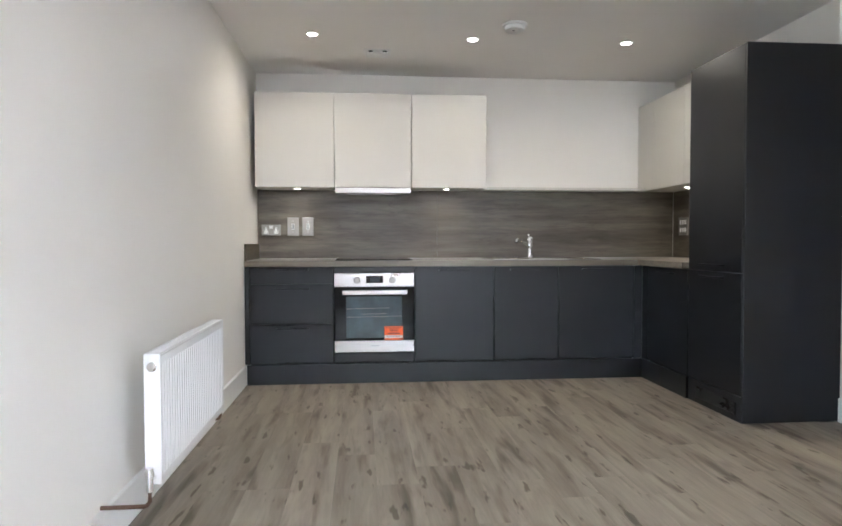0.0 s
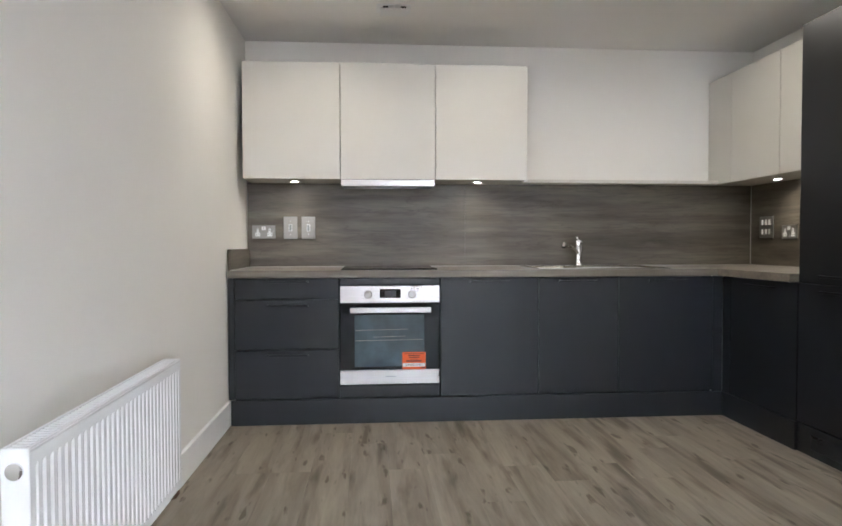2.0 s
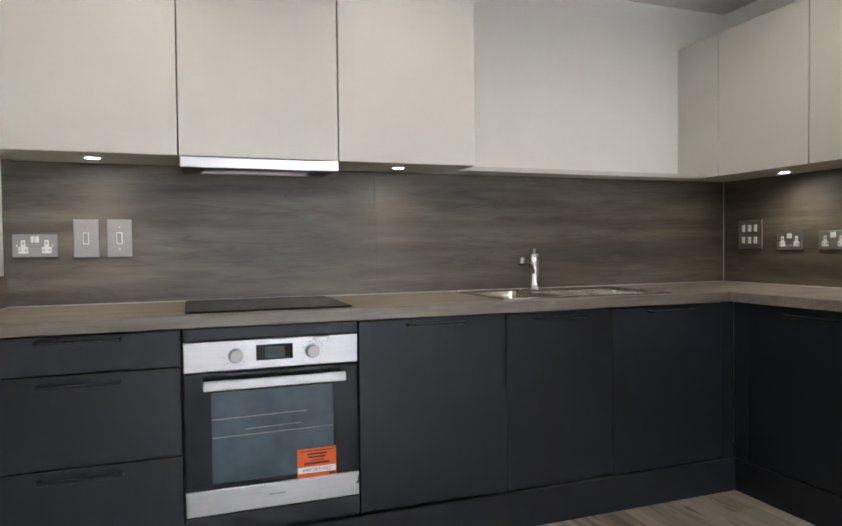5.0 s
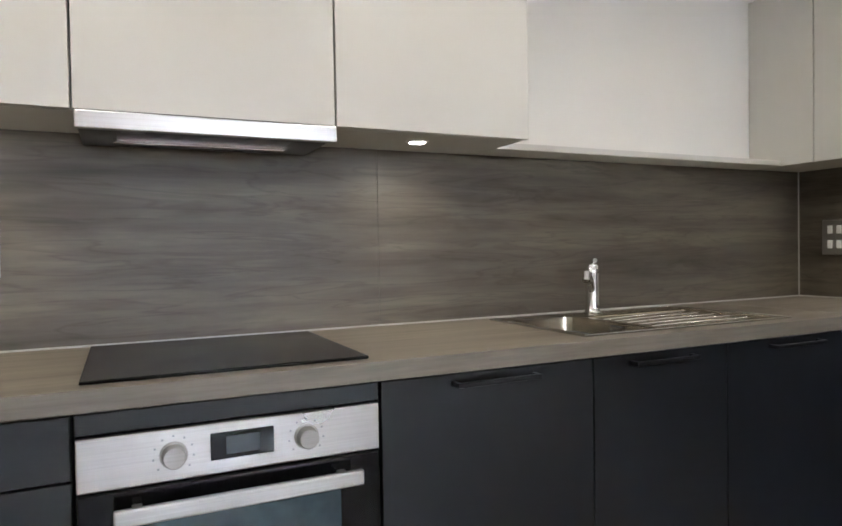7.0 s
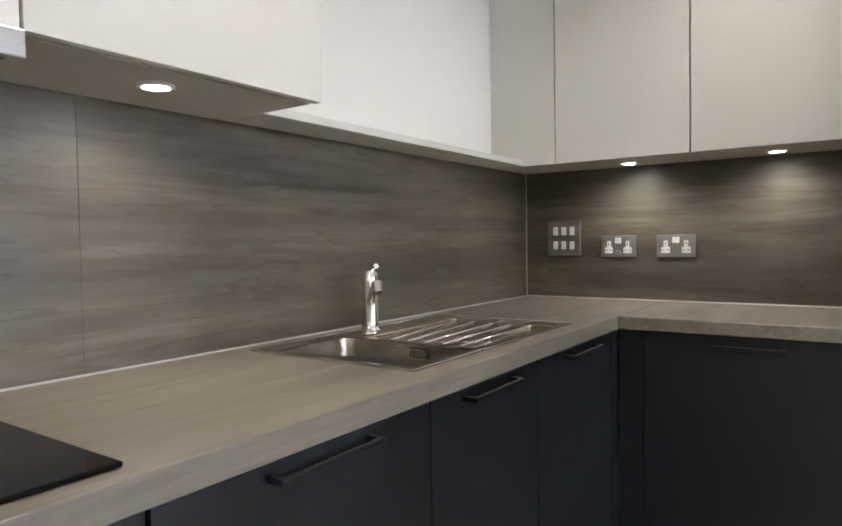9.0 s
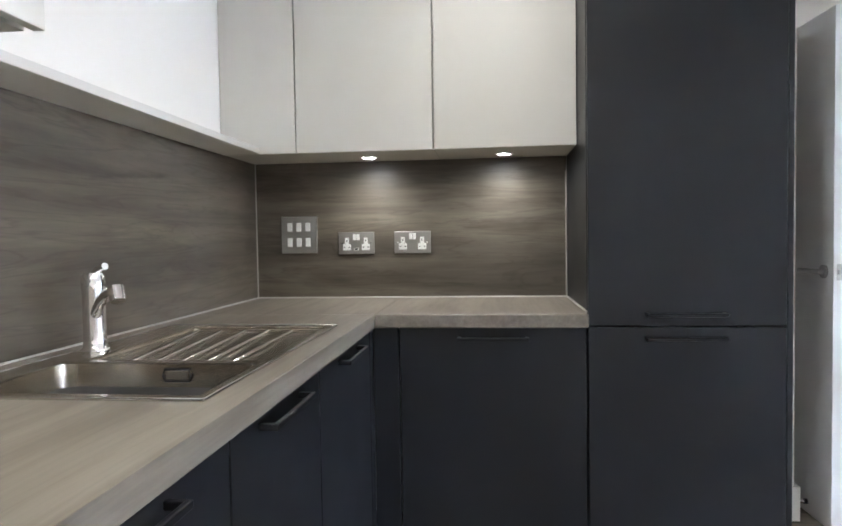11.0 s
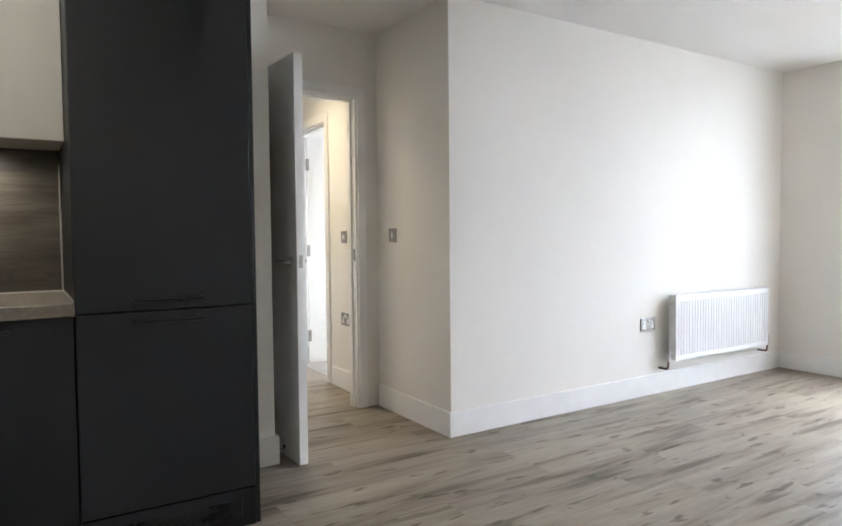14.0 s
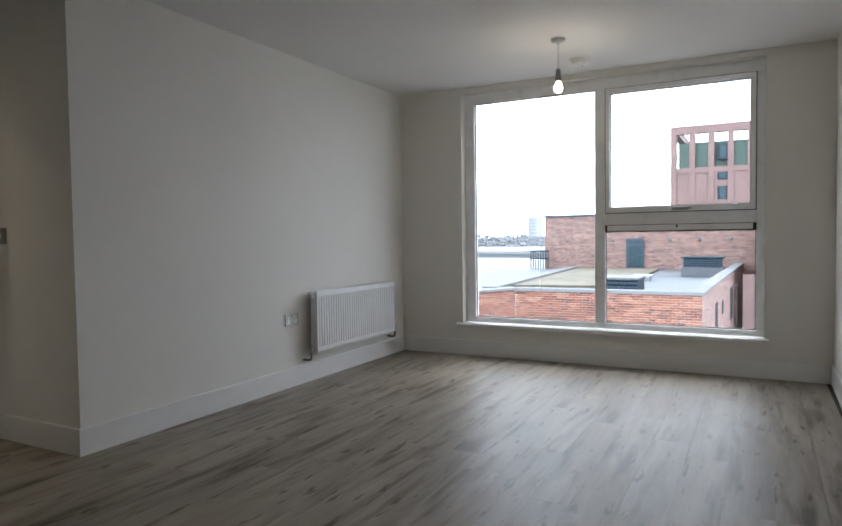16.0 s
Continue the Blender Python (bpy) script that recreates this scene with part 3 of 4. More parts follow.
# ---- oven and hob ----
oh = thing("oven_housing", (0.95, -0.3, 0), "anthracite matt oven housing with blank strips", "cabinet", "base kitchen units")
part("body", boxes((0.650, 1.250, -0.58, -0.03, 0.13, 0.864), bevel=0.001), SHADOW, oh)
part("top_strip", boxes((0.6525, 1.2475, FY, FY + 0.019, 0.822, 0.862), bevel=0.0015), ANTHRACITE, oh)
part("bottom_strip", boxes((0.6525, 1.2475, FY, FY + 0.019, BZ, 0.224), bevel=0.0015), ANTHRACITE, oh)
OY = -0.616
oven = thing("oven", (0.95, -0.6, 0.228), "built-in stainless steel oven with an orange sticker", "oven")
part("chassis", boxes((0.654, 1.246, -0.60, -0.575, 0.229, 0.816), bevel=0.001), BLACK, oven)
panel = part("control_panel", boxes((0.6535, 1.2465, OY, -0.60, 0.716, 0.817), bevel=0.003), STEEL, oven, "brushed steel control panel")
for x in (0.821, 1.082):
    kb = lathe(bmesh.new(), (x, OY, 0.766), [(0.026, 0.0), (0.026, -0.004), (0.0225, -0.005), (0.021, -0.026), (0.019, -0.028)], "y", 36)
    box(kb, x - 0.002, x + 0.002, OY - 0.0295, OY - 0.027, 0.768, 0.785)
    kn = part("knob", kb, PLATE, panel, "round satin metal knob", smooth=True)
    marks = bmesh.new()
    for k in range(9):
        a = radians(-130 + k * 32.5)
        box(marks, x + 0.037 * math.sin(a) - 0.002, x + 0.037 * math.sin(a) + 0.002, OY - 0.0008, OY, 0.766 + 0.037 * math.cos(a) - 0.002, 0.766 + 0.037 * math.cos(a) + 0.002)
    part("dial_marks", marks, GREY, panel)
part("display", boxes((0.889, 1.014, OY - 0.0015, OY, 0.744, 0.798), bevel=0.0006), BLACK_GLASS, panel, "dark clock display")
part("display_screen", boxes((0.919, 0.986, OY - 0.0025, OY - 0.0015, 0.753, 0.789)), SCREEN, panel)
od = part("door", boxes((0.6535, 1.2465, OY, -0.60, 0.316, 0.712), bevel=0.003), BLACK_GLASS, oven, "black glass oven door")
part("door_window", boxes((0.739, 1.155, OY - 0.0012, OY, 0.335, 0.645)), OVEN_GLASS, od, "smoked glass window")
rails = bmesh.new()
for x0, x1, z in ((0.742, 1.06, 0.553), (0.742, 1.150, 0.491), (0.85, 1.04, 0.512)):
    tube(rails, [(x0, OY - 0.0016, z), (x1, OY - 0.0016, z + 0.004)], 0.0013, 6)
part("shelf_rail", rails, PLATE, od, "wire shelf behind the glass")
gh = box(bmesh.new(), 0.714, 1.192, OY - 0.052, OY - 0.036, 0.660, 0.692, 0.004)
for x in (0.745, 1.145):
    box(gh, x, x + 0.018, OY - 0.038, OY, 0.668, 0.684, 0.002)
part("door_handle", gh, STEEL, od, "broad brushed steel handle")
part("kick_strip", boxes((0.6535, 1.2465, OY, -0.60, 0.229, 0.3135), bevel=0.003), STEEL, oven, "brushed steel lower strip")
part("maker_mark", boxes((0.925, 0.983, OY - 0.0006, OY + 0.001, 0.272, 0.277)), GREY, oven)
stick = part("sticker", boxes((1.023, 1.162, OY - 0.0035, OY - 0.0015, 0.316, 0.419)), ORANGE, od, "orange paper sticker")
part("sticker_band", boxes((1.025, 1.160, OY - 0.0042, OY - 0.0036, 0.332, 0.353)), WHITE, stick)
lines = bmesh.new()
for k, (a, b, h) in enumerate(((1.035, 1.150, 0.003), (1.058, 1.128, 0.006), (1.062, 1.124, 0.006), (1.070, 1.118, 0.003), (1.047, 1.137, 0.008))):
    z = 0.410 - k * 0.011
    box(lines, a, b, OY - 0.0041, OY - 0.0036, z - h / 2, z + h / 2)
box(lines, 1.136, 1.158, OY - 0.0041, OY - 0.0036, 0.320, 0.328)
part("sticker_print", lines, PRINT, stick)
words = bpy.data.curves.new("sticker_word", "FONT")
words.body, words.size, words.align_x, words.extrude = "IMPORTANT", 0.0185, "CENTER", 0.0001
words.materials.append(PRINT)
wo = new("sticker_word", words)
wo.parent = stick
wo.location = Vector((1.0925, OY - 0.0045, 0.3365)) - ORIGIN[stick]
wo.rotation_euler = (radians(90), 0, 0)

hob = thing("hob", (0.95, -0.32, 0.911), "black glass ceramic hob set flush on the worktop", "hob")
part("glass_top", boxes((0.661, 1.237, -0.585, -0.068, 0.911, 0.918), bevel=0.002), BLACK_GLASS, hob)

# ---- sink and tap ----
sink = thing("sink", (2.3, -0.32, 0.91), "stainless steel inset sink with a ribbed drainer", "sink")
sx0, sx1, sy0, sy1 = SINK
bx0, bx1, by0, by1 = 1.888, 2.145, -0.548, -0.140
dx0, dx1, dy0, dy1 = 2.170, 2.662, -0.545, -0.165
rim = plate_cells([sx0, bx0, bx1, dx0, dx1, sx1], [sy0, by0, dy0, dy1, by1, sy1], [(1, 1), (1, 2), (1, 3), (3, 2)], 0.9105, 0.9145)
part("rim", rim, SINK_STEEL, sink)
lip = bmesh.new()
tube(lip, [(sx0, sy0, 0.913), (sx1, sy0, 0.913), (sx1, sy1, 0.913), (sx0, sy1, 0.913), (sx0, sy0, 0.913)], 0.003, 8)
part("edge", lip, CHROME, sink)


def tray(bm, x0, x1, y0, y1, ztop, zbot, inset, radius, n=6):
    """An open dish with rounded corners."""
    def loop(z, grow):
        out = []
        for cx, cy, a0 in ((x1, y1, 0), (x0, y1, 90), (x0, y0, 180), (x1, y0, 270)):
            r = radius
            px = cx - math.copysign(r + grow, cx - (x0 + x1) / 2)
            py = cy - math.copysign(r + grow, cy - (y0 + y1) / 2)
            for k in range(n + 1):
                a = radians(a0 + 90 * k / n)
                out.append(bm.verts.new((px + r * math.cos(a), py + r * math.sin(a), z)))
        return out
    d = ztop - zbot
    rows = [loop(ztop, 0), loop(ztop - 0.2 * d, inset * 0.25), loop(zbot + 0.18 * d, inset * 0.75), loop(zbot + 0.04 * d, inset * 1.3), loop(zbot, inset * 2.5)]
    for low, high in zip(rows, rows[1:]):
        for k in range(len(low)):
            bm.faces.new((low[k], low[(k + 1) % len(low)], high[(k + 1) % len(low)], high[k]))
    bm.faces.new(rows[-1])
    return bm


part("bowl", tray(bmesh.new(), bx0 - 0.006, bx1 + 0.006, by0 - 0.006, by1 + 0.006, 0.9108, 0.765, 0.010, 0.035), SINK_STEEL, sink, "deep brushed steel bowl", smooth=True)
part("drainer", tray(bmesh.new(), dx0 - 0.004, dx1 + 0.004, dy0 - 0.004, dy1 + 0.004, 0.9108, 0.903, 0.004, 0.015), SINK_STEEL, sink, smooth=True)
for k in range(5):
    a, b = -0.258 - k * 0.0545, -0.186 - k * 0.0675
    rib = tube(bmesh.new(), [(2.178 + 0.46 * u / 8, a + (b - a) * (u / 8) ** 1.3, 0.9055 + 0.0035 * math.sin(math.pi * min(1, 0.15 + u / 8))) for u in range(9)], 0.0042, 10)
    part("rib", rib, CHROME, sink, "raised polished drainer rib", smooth=True)
ov = bmesh.new()
tube(ov, [(2.1445, -0.352, 0.901), (2.1445, -0.402, 0.901), (2.1445, -0.406, 0.889), (2.1445, -0.402, 0.877), (2.1445, -0.352, 0.877), (2.1445, -0.348, 0.889), (2.1445, -0.352, 0.901)], 0.0022, 8)
part("overflow", ov, BLACK_METAL, sink, "dark overflow slot edge", smooth=True)
part("overflow_slot", boxes((2.1435, 2.1465, -0.400, -0.354, 0.880, 0.898), bevel=0.001), SINK_STEEL, sink)
part("waste", lathe(bmesh.new(), (2.03, -0.39, 0.765), [(0.042, 0.0), (0.042, 0.002), (0.034, 0.003), (0.03, 0.001), (0.004, 0.001)]), CHROME, sink, smooth=True)

tap = thing("mixer_tap", (2.258, -0.130, 0.914), "chrome single-lever mixer tap behind the sink", "tap")
part("column", lathe(bmesh.new(), (2.258, -0.130, 0.9145), [(0.031, 0.0), (0.031, 0.006), (0.0255, 0.012), (0.0235, 0.03), (0.0235, 0.135), (0.025, 0.142), (0.0245, 0.168), (0.018, 0.176), (0.006, 0.178)]), CHROME, tap, smooth=True)
sp = tube(bmesh.new(), [(2.256, -0.132, 0.990), (2.236, -0.152, 1.012), (2.206, -0.182, 1.034), (2.170, -0.218, 1.050), (2.134, -0.254, 1.059), (2.112, -0.276, 1.060)], 0.0115, 16)
rod(sp, (2.116, -0.272, 1.068), (2.106, -0.282, 1.042), 0.0155, 0.0145)
part("spout", sp, CHROME, tap, smooth=True)
lv = tube(bmesh.new(), [(2.258, -0.130, 1.083), (2.252, -0.141, 1.094), (2.242, -0.159, 1.102), (2.233, -0.175, 1.106)], 0.0075, 12)
part("lever", lv, CHROME, tap, smooth=True)


# ---- switches and sockets ----
def plate(name, label, category, m, w, h, fill):
    """A metal plate on a wall; m turns its local face (x right, z up, -y out) to the wall."""
    t = thing(name, (0, 0, 0), label, category)
    part("face_plate", box(bmesh.new(), -w / 2, w / 2, -0.0085, 0, -h / 2, h / 2, 0.0025), PLATE, t)
    fill(t)
    t.matrix_basis = m
    return t


def socket_fill(usb=False):
    def fill(t):
        for s in (-1, 1):
            x = s * 0.040
            bm = bmesh.new()
            box(bm, x - 0.017, x + 0.017, -0.0098, -0.007, -0.030, -0.004, 0.002)
            box(bm, x - 0.008, x + 0.008, -0.0098, -0.007, -0.006, 0.022, 0.002)
            o = part("outlet", bm, WHITE, t, "white plastic socket outlet")
            part("pin_hole", boxes((x - 0.002, x + 0.002, -0.0103, -0.0096, 0.006, 0.014)), BLACK, o)
            for d in (-0.010, 0.010):
                part("pin_hole", boxes((x + d - 0.003, x + d + 0.003, -0.0103, -0.0096, -0.019, -0.0155)), BLACK, o)
            part("rocker", box(bmesh.new(), s * 0.0075 - 0.0065, s * 0.0075 + 0.0065, -0.012, -0.007, 0.012, 0.037, 0.0018), WHITE, t)
        for s in (-1, 1):
            part("screw", rod(bmesh.new(), (s * 0.0605, -0.0095, 0), (s * 0.0605, -0.007, 0), 0.0035, n=12), CHROME, t)
        if usb:
            part("usb_port", box(bmesh.new(), -0.010, 0.010, -0.0098, -0.007, -0.031, -0.020, 0.001), WHITE, t)
            part("usb_slot", boxes((-0.007, 0.007, -0.0101, -0.0096, -0.0285, -0.0225)), BLACK, t)
    return fill


def switch_fill(colour=WHITE, w=0.012, h=0.026):
    def fill(t):
        part("surround", box(bmesh.new(), -w - 0.003, w + 0.003, -0.0095, -0.007, -h - 0.003, h + 0.003, 0.001), WHITE, t)
        part("rocker", box(bmesh.new(), -w, w, -0.0135, -0.008, -h, h, 0.002), colour, t)
        for s in (-1, 1):
            part("screw", rod(bmesh.new(), (0, -0.0095, s * h * 2.2), (0, -0.007, s * h * 2.2), 0.0035, n=12), CHROME, t)
    return fill


def grid_fill(t):
    part("frame", boxes((-0.079, 0.079, -0.004, 0, -0.079, 0.079), bevel=0.001), CHROME, t)
    for x in (-0.039, 0, 0.039):
        for z in (-0.031, 0.033):
            part("rocker", box(bmesh.new(), x - 0.0105, x + 0.0105, -0.0125, -0.008, z - 0.018, z + 0.018, 0.002), WHITE, t)


NORTH, EAST = lambda x, z: pose(x, -0.009, z), lambda y, z: pose(3.566, y, z, 0, 0, -90)
plate("double_socket", "brushed steel double socket on the splashback", "socket", NORTH(0.115, 1.149), 0.155, 0.09, socket_fill())
plate("isolator_switch", "brushed steel appliance switch on the splashback", "switch", NORTH(0.2935, 1.177), 0.093, 0.152, switch_fill(GREY, 0.008, 0.020))
plate("isolator_switch", "brushed steel appliance switch on the splashback", "switch", NORTH(0.4145, 1.177), 0.093, 0.152, switch_fill(GREY, 0.008, 0.020))
plate("grid_switch", "brushed steel six-way grid switch on the splashback", "switch", EAST(-0.198, 1.177), 0.152, 0.152, grid_fill)
plate("double_socket", "brushed steel double socket with a usb port", "socket", EAST(-0.443, 1.140), 0.152, 0.092, socket_fill(True))
plate("double_socket", "brushed steel double socket on the splashback", "socket", EAST(-0.679, 1.140), 0.152, 0.092, socket_fill())
plate("double_socket", "brushed steel double socket beside the radiator", "socket", pose(XE, -4.832, 0.495, 0, 0, -90), 0.150, 0.090, socket_fill())
plate("light_switch", "brushed steel light switch by the doorway", "switch", pose(4.10, -3.165, 1.127, 0, 0, 180), 0.088, 0.088, switch_fill(WHITE, 0.008, 0.014))
plate("light_switch", "brushed steel light switch in the hall", "switch", pose(4.81, -3.165, 1.118, 0, 0, 180), 0.088, 0.088, switch_fill(WHITE, 0.008, 0.014))
plate("double_socket", "brushed steel double socket in the hall", "socket", pose(4.795, -3.165, 0.518, 0, 0, 180), 0.150, 0.090, socket_fill())
th = thing("thermostat", (4.68, -3.165, 1.117), "small white thermostat with a dark display", "thermostat")
part("case", boxes((4.655, 4.705, -3.165, -3.147, 1.085, 1.150), bevel=0.003), WHITE, th)
part("screen", boxes((4.665, 4.695, -3.147, -3.145, 1.11, 1.14)), BLACK_GLASS, th)


# ---- lights and alarms ----
def downlight(x, y, z, r, name, label, group):
    t = thing(name, (x, y, z), label, "ceiling light" if r > 0.03 else "cabinet light", group)
    part("rim", lathe(bmesh.new(), (x, y, z), [(r, 0.0), (r, -0.003), (r * 0.9, -0.006), (r * 0.74, -0.006), (r * 0.72, -0.002), (r * 0.72, 0.0)]), WHITE, t, smooth=True)
    part("diffuser", lathe(bmesh.new(), (x, y, z), [(r * 0.71, -0.0005), (r * 0.71, -0.004), (r * 0.5, -0.005), (0.001, -0.005)]), LED_ON, t, "lit white diffuser", smooth=True)
    return t


for x, y in DOWNLIGHTS:
    downlight(x, y, CEIL, 0.044, "downlight", "lit white recessed ceiling downlight", "kitchen downlights")
for x, y in UNDERLIGHTS:
    downlight(x, y, UZ0, 0.034, "cabinet_downlight", "lit round light under the wall cabinet", "under-cabinet lights")
downlight(5.0, -2.6, CEIL, 0.044, "downlight", "lit white recessed hall downlight", "hall downlights")


def alarm(x, y, label):
    t = thing("smoke_alarm", (x, y, CEIL), label, "smoke alarm", "ceiling alarms")
    part("base", lathe(bmesh.new(), (x, y, CEIL), [(0.078, 0.0), (0.078, -0.010), (0.070, -0.014)]), WHITE, t, smooth=True)
    part("cover", lathe(bmesh.new(), (x, y, CEIL), [(0.058, -0.012), (0.064, -0.018), (0.062, -0.036), (0.052, -0.044), (0.001, -0.045)]), WHITE, t, smooth=True)
    part("button", lathe(bmesh.new(), (x - 0.012, y - 0.02, CEIL), [(0.008, -0.044), (0.008, -0.047), (0.001, -0.047)]), GREY, t)


alarm(1.836, -1.32, "round white heat alarm on the kitchen ceiling")
alarm(1.655, -6.10, "round white smoke alarm near the window")
vent = thing("ceiling_vent", (0.975, -0.665, CEIL), "white plastic ceiling extract vent with two dark openings", "vent")
part("flange", boxes((0.875, 1.075, -0.735, -0.595, CEIL - 0.006, CEIL), bevel=0.002), WHITE, vent)
part("cover", boxes((0.895, 1.055, -0.722, -0.612, CEIL - 0.030, CEIL - 0.018), bevel=0.004), WHITE, vent)
part("divider", boxes((0.968, 0.978, -0.722, -0.612, CEIL - 0.02, CEIL - 0.005)), WHITE, vent)
for x in (0.913, 1.015):
    part("opening", boxes((x, x + 0.03, -0.715, -0.62, CEIL - 0.0185, CEIL - 0.0065)), BLACK, vent)

pend = thing("pendant_light", (PENDANT[0], PENDANT[1], CEIL), "white pendant lampholder with a bare lit bulb", "pendant light")
px, py = PENDANT
part("ceiling_rose", lathe(bmesh.new(), (px, py, CEIL), [(0.048, 0.0), (0.048, -0.012), (0.040, -0.026), (0.012, -0.030), (0.004, -0.038)]), WHITE, pend, smooth=True)
part("flex", rod(bmesh.new(), (px, py, CEIL - 0.03), (px, py, 2.228), 0.0035, n=10), WHITE, pend, smooth=True)
part("lampholder", lathe(bmesh.new(), (px, py, 2.15), [(0.018, -0.005), (0.021, 0.0), (0.021, 0.03), (0.0165, 0.036), (0.0155, 0.07), (0.006, 0.082)]), GREY, pend, "grey lampholder", smooth=True)
part("bulb", lathe(bmesh.new(), (px, py, 2.10), [(0.001, -0.034), (0.018, -0.029), (0.029, -0.014), (0.031, 0.004), (0.026, 0.022), (0.017, 0.038), (0.0135, 0.046)]), BULB_ON, pend, "lit warm bulb", smooth=True).visible_shadow = False


# ---- radiators ----
def radiator(name, y0, y1, z0, z1, wall, out, label, gap=0.035, depth=0.1):
    """out is +1 or -1: the way from the wall into the room."""
    fx = wall + out * (gap + depth)
    bx = wall + out * gap
    t = thing(name, (wall + out * 0.07, (y0 + y1) / 2, z0), label, "radiator", "panel radiators")
    n = max(8, round((y1 - y0) / 0.0335))
    part("back_panel", box(bmesh.new(), min(bx, bx + out * 0.012), max(bx, bx + out * 0.012), y0 + 0.004, y1 - 0.004, z0, z1 - 0.006, 0.003), ENAMEL, t)
    bm = bmesh.new()
    a, b = y0 + 0.004, y1 - 0.004
    pitch = (b - a - 0.04) / n
    stops = [(a, 0.0), (a + 0.018, 0.0)]
    for k in range(n):
        c = a + 0.02 + pitch * k
        stops += [(c + pitch * 0.10, 0.007), (c + pitch * 0.24, 0.0), (c + pitch * 0.78, 0.0), (c + pitch * 0.90, 0.007)]
    stops += [(b - 0.018, 0.0), (b, 0.0)]
    heights = [(z0, 0.0, 0.006), (z0 + 0.004, 0.0, 0.0), (z0 + 0.030, 0.0, 0.0), (z0 + 0.040, 1.0, 0.0), (z1 - 0.048, 1.0, 0.0), (z1 - 0.036, 0.0, 0.0), (z1 - 0.010, 0.0, 0.0), (z1 - 0.002, 0.0, 0.006)]
    grid = [[bm.verts.new((fx - out * (d * share + back), y, z)) for y, d in stops] for z, share, back in heights]
    grid.append([bm.verts.new((fx - out * 0.016, y, z1 - 0.002)) for y, _ in stops])
    grid.insert(0, [bm.verts.new((fx - out * 0.016, y, z0)) for y, _ in stops])
    for low, high in zip(grid, grid[1:]):
        for k in range(len(stops) - 1):
            bm.faces.new((low[k], low[k + 1], high[k + 1], high[k]))
    part("front_panel", bm, ENAMEL, t, "ribbed white steel panel")
    for y in (y0, y1 - 0.004):
        part("end_panel", box(bmesh.new(), min(bx, fx), max(bx, fx), y, y + 0.004, z0 + 0.004, z1, 0.0015), ENAMEL, t)
    gr = bmesh.new()
    lo, hi = min(bx, fx), max(bx, fx)
    box(gr, lo, lo + 0.010, y0 + 0.004, y1 - 0.004, z1 - 0.006, z1, 0.0015)
    box(gr, hi - 0.010, hi, y0 + 0.004, y1 - 0.004, z1 - 0.006, z1, 0.0015)
    m = round((y1 - y0) / 0.018)
    for k in range(m):
        c = y0 + 0.012 + (y1 - y0 - 0.024) * k / (m - 1)
        box(gr, lo + 0.008, hi - 0.008, c - 0.003, c + 0.003, z1 - 0.005, z1 - 0.001)
    part("top_grille", gr, ENAMEL, t)
    fins = boxes((min(bx, fx) + 0.018, max(bx, fx) - 0.018, y0 + 0.02, y1 - 0.02, z0 + 0.02, z1 - 0.03))
    part("convector", fins, ENAMEL, t)
    mid = (bx + fx) / 2
    for y, d in ((y0, -1), (y1, 1)):
        part("end_plug", lathe(bmesh.new(), (mid, y, z1 - 0.045), [(0.017, 0.0), (0.017, d * 0.006), (0.011, d * 0.008), (0.001, d * 0.008)], "y", 24), CHROME, t, "chrome end plug", smooth=True)
        vb = bmesh.new()
        rod(vb, (mid, y, z0 + 0.03), (mid, y + d * 0.05, z0 + 0.03), 0.010, n=16)
        rod(vb, (mid, y + d * 0.042, z0 - 0.005), (mid, y + d * 0.042, z0 + 0.045), 0.012, n=16)
        rod(vb, (mid, y + d * 0.042, z0 + 0.045), (mid, y + d * 0.042, z0 + 0.075), 0.0155, 0.013, n=16)
        part("valve", vb, CHROME, t, "chrome radiator valve", smooth=True)
        part("pipe", tube(bmesh.new(), [(mid, y + d * 0.042, z0), (mid, y + d * 0.042, z0 - 0.040), (mid - out * 0.008, y + d * 0.042, z0 - 0.052), (mid - out * 0.02, y + d * 0.042, z0 - 0.056), (wall, y + d * 0.042, z0 - 0.056)], 0.0075, 12), COPPER, t, smooth=True)
    return t


radiator("radiator", -3.105, -2.11, 0.205, 0.662, -0.02, 1, "white double-panel radiator on the long side wall", 0.132, 0.056)
radiator("radiator", -6.165, -5.005, 0.232, 0.692, XE, -1, "white double-panel radiator near the window", 0.045, 0.06)


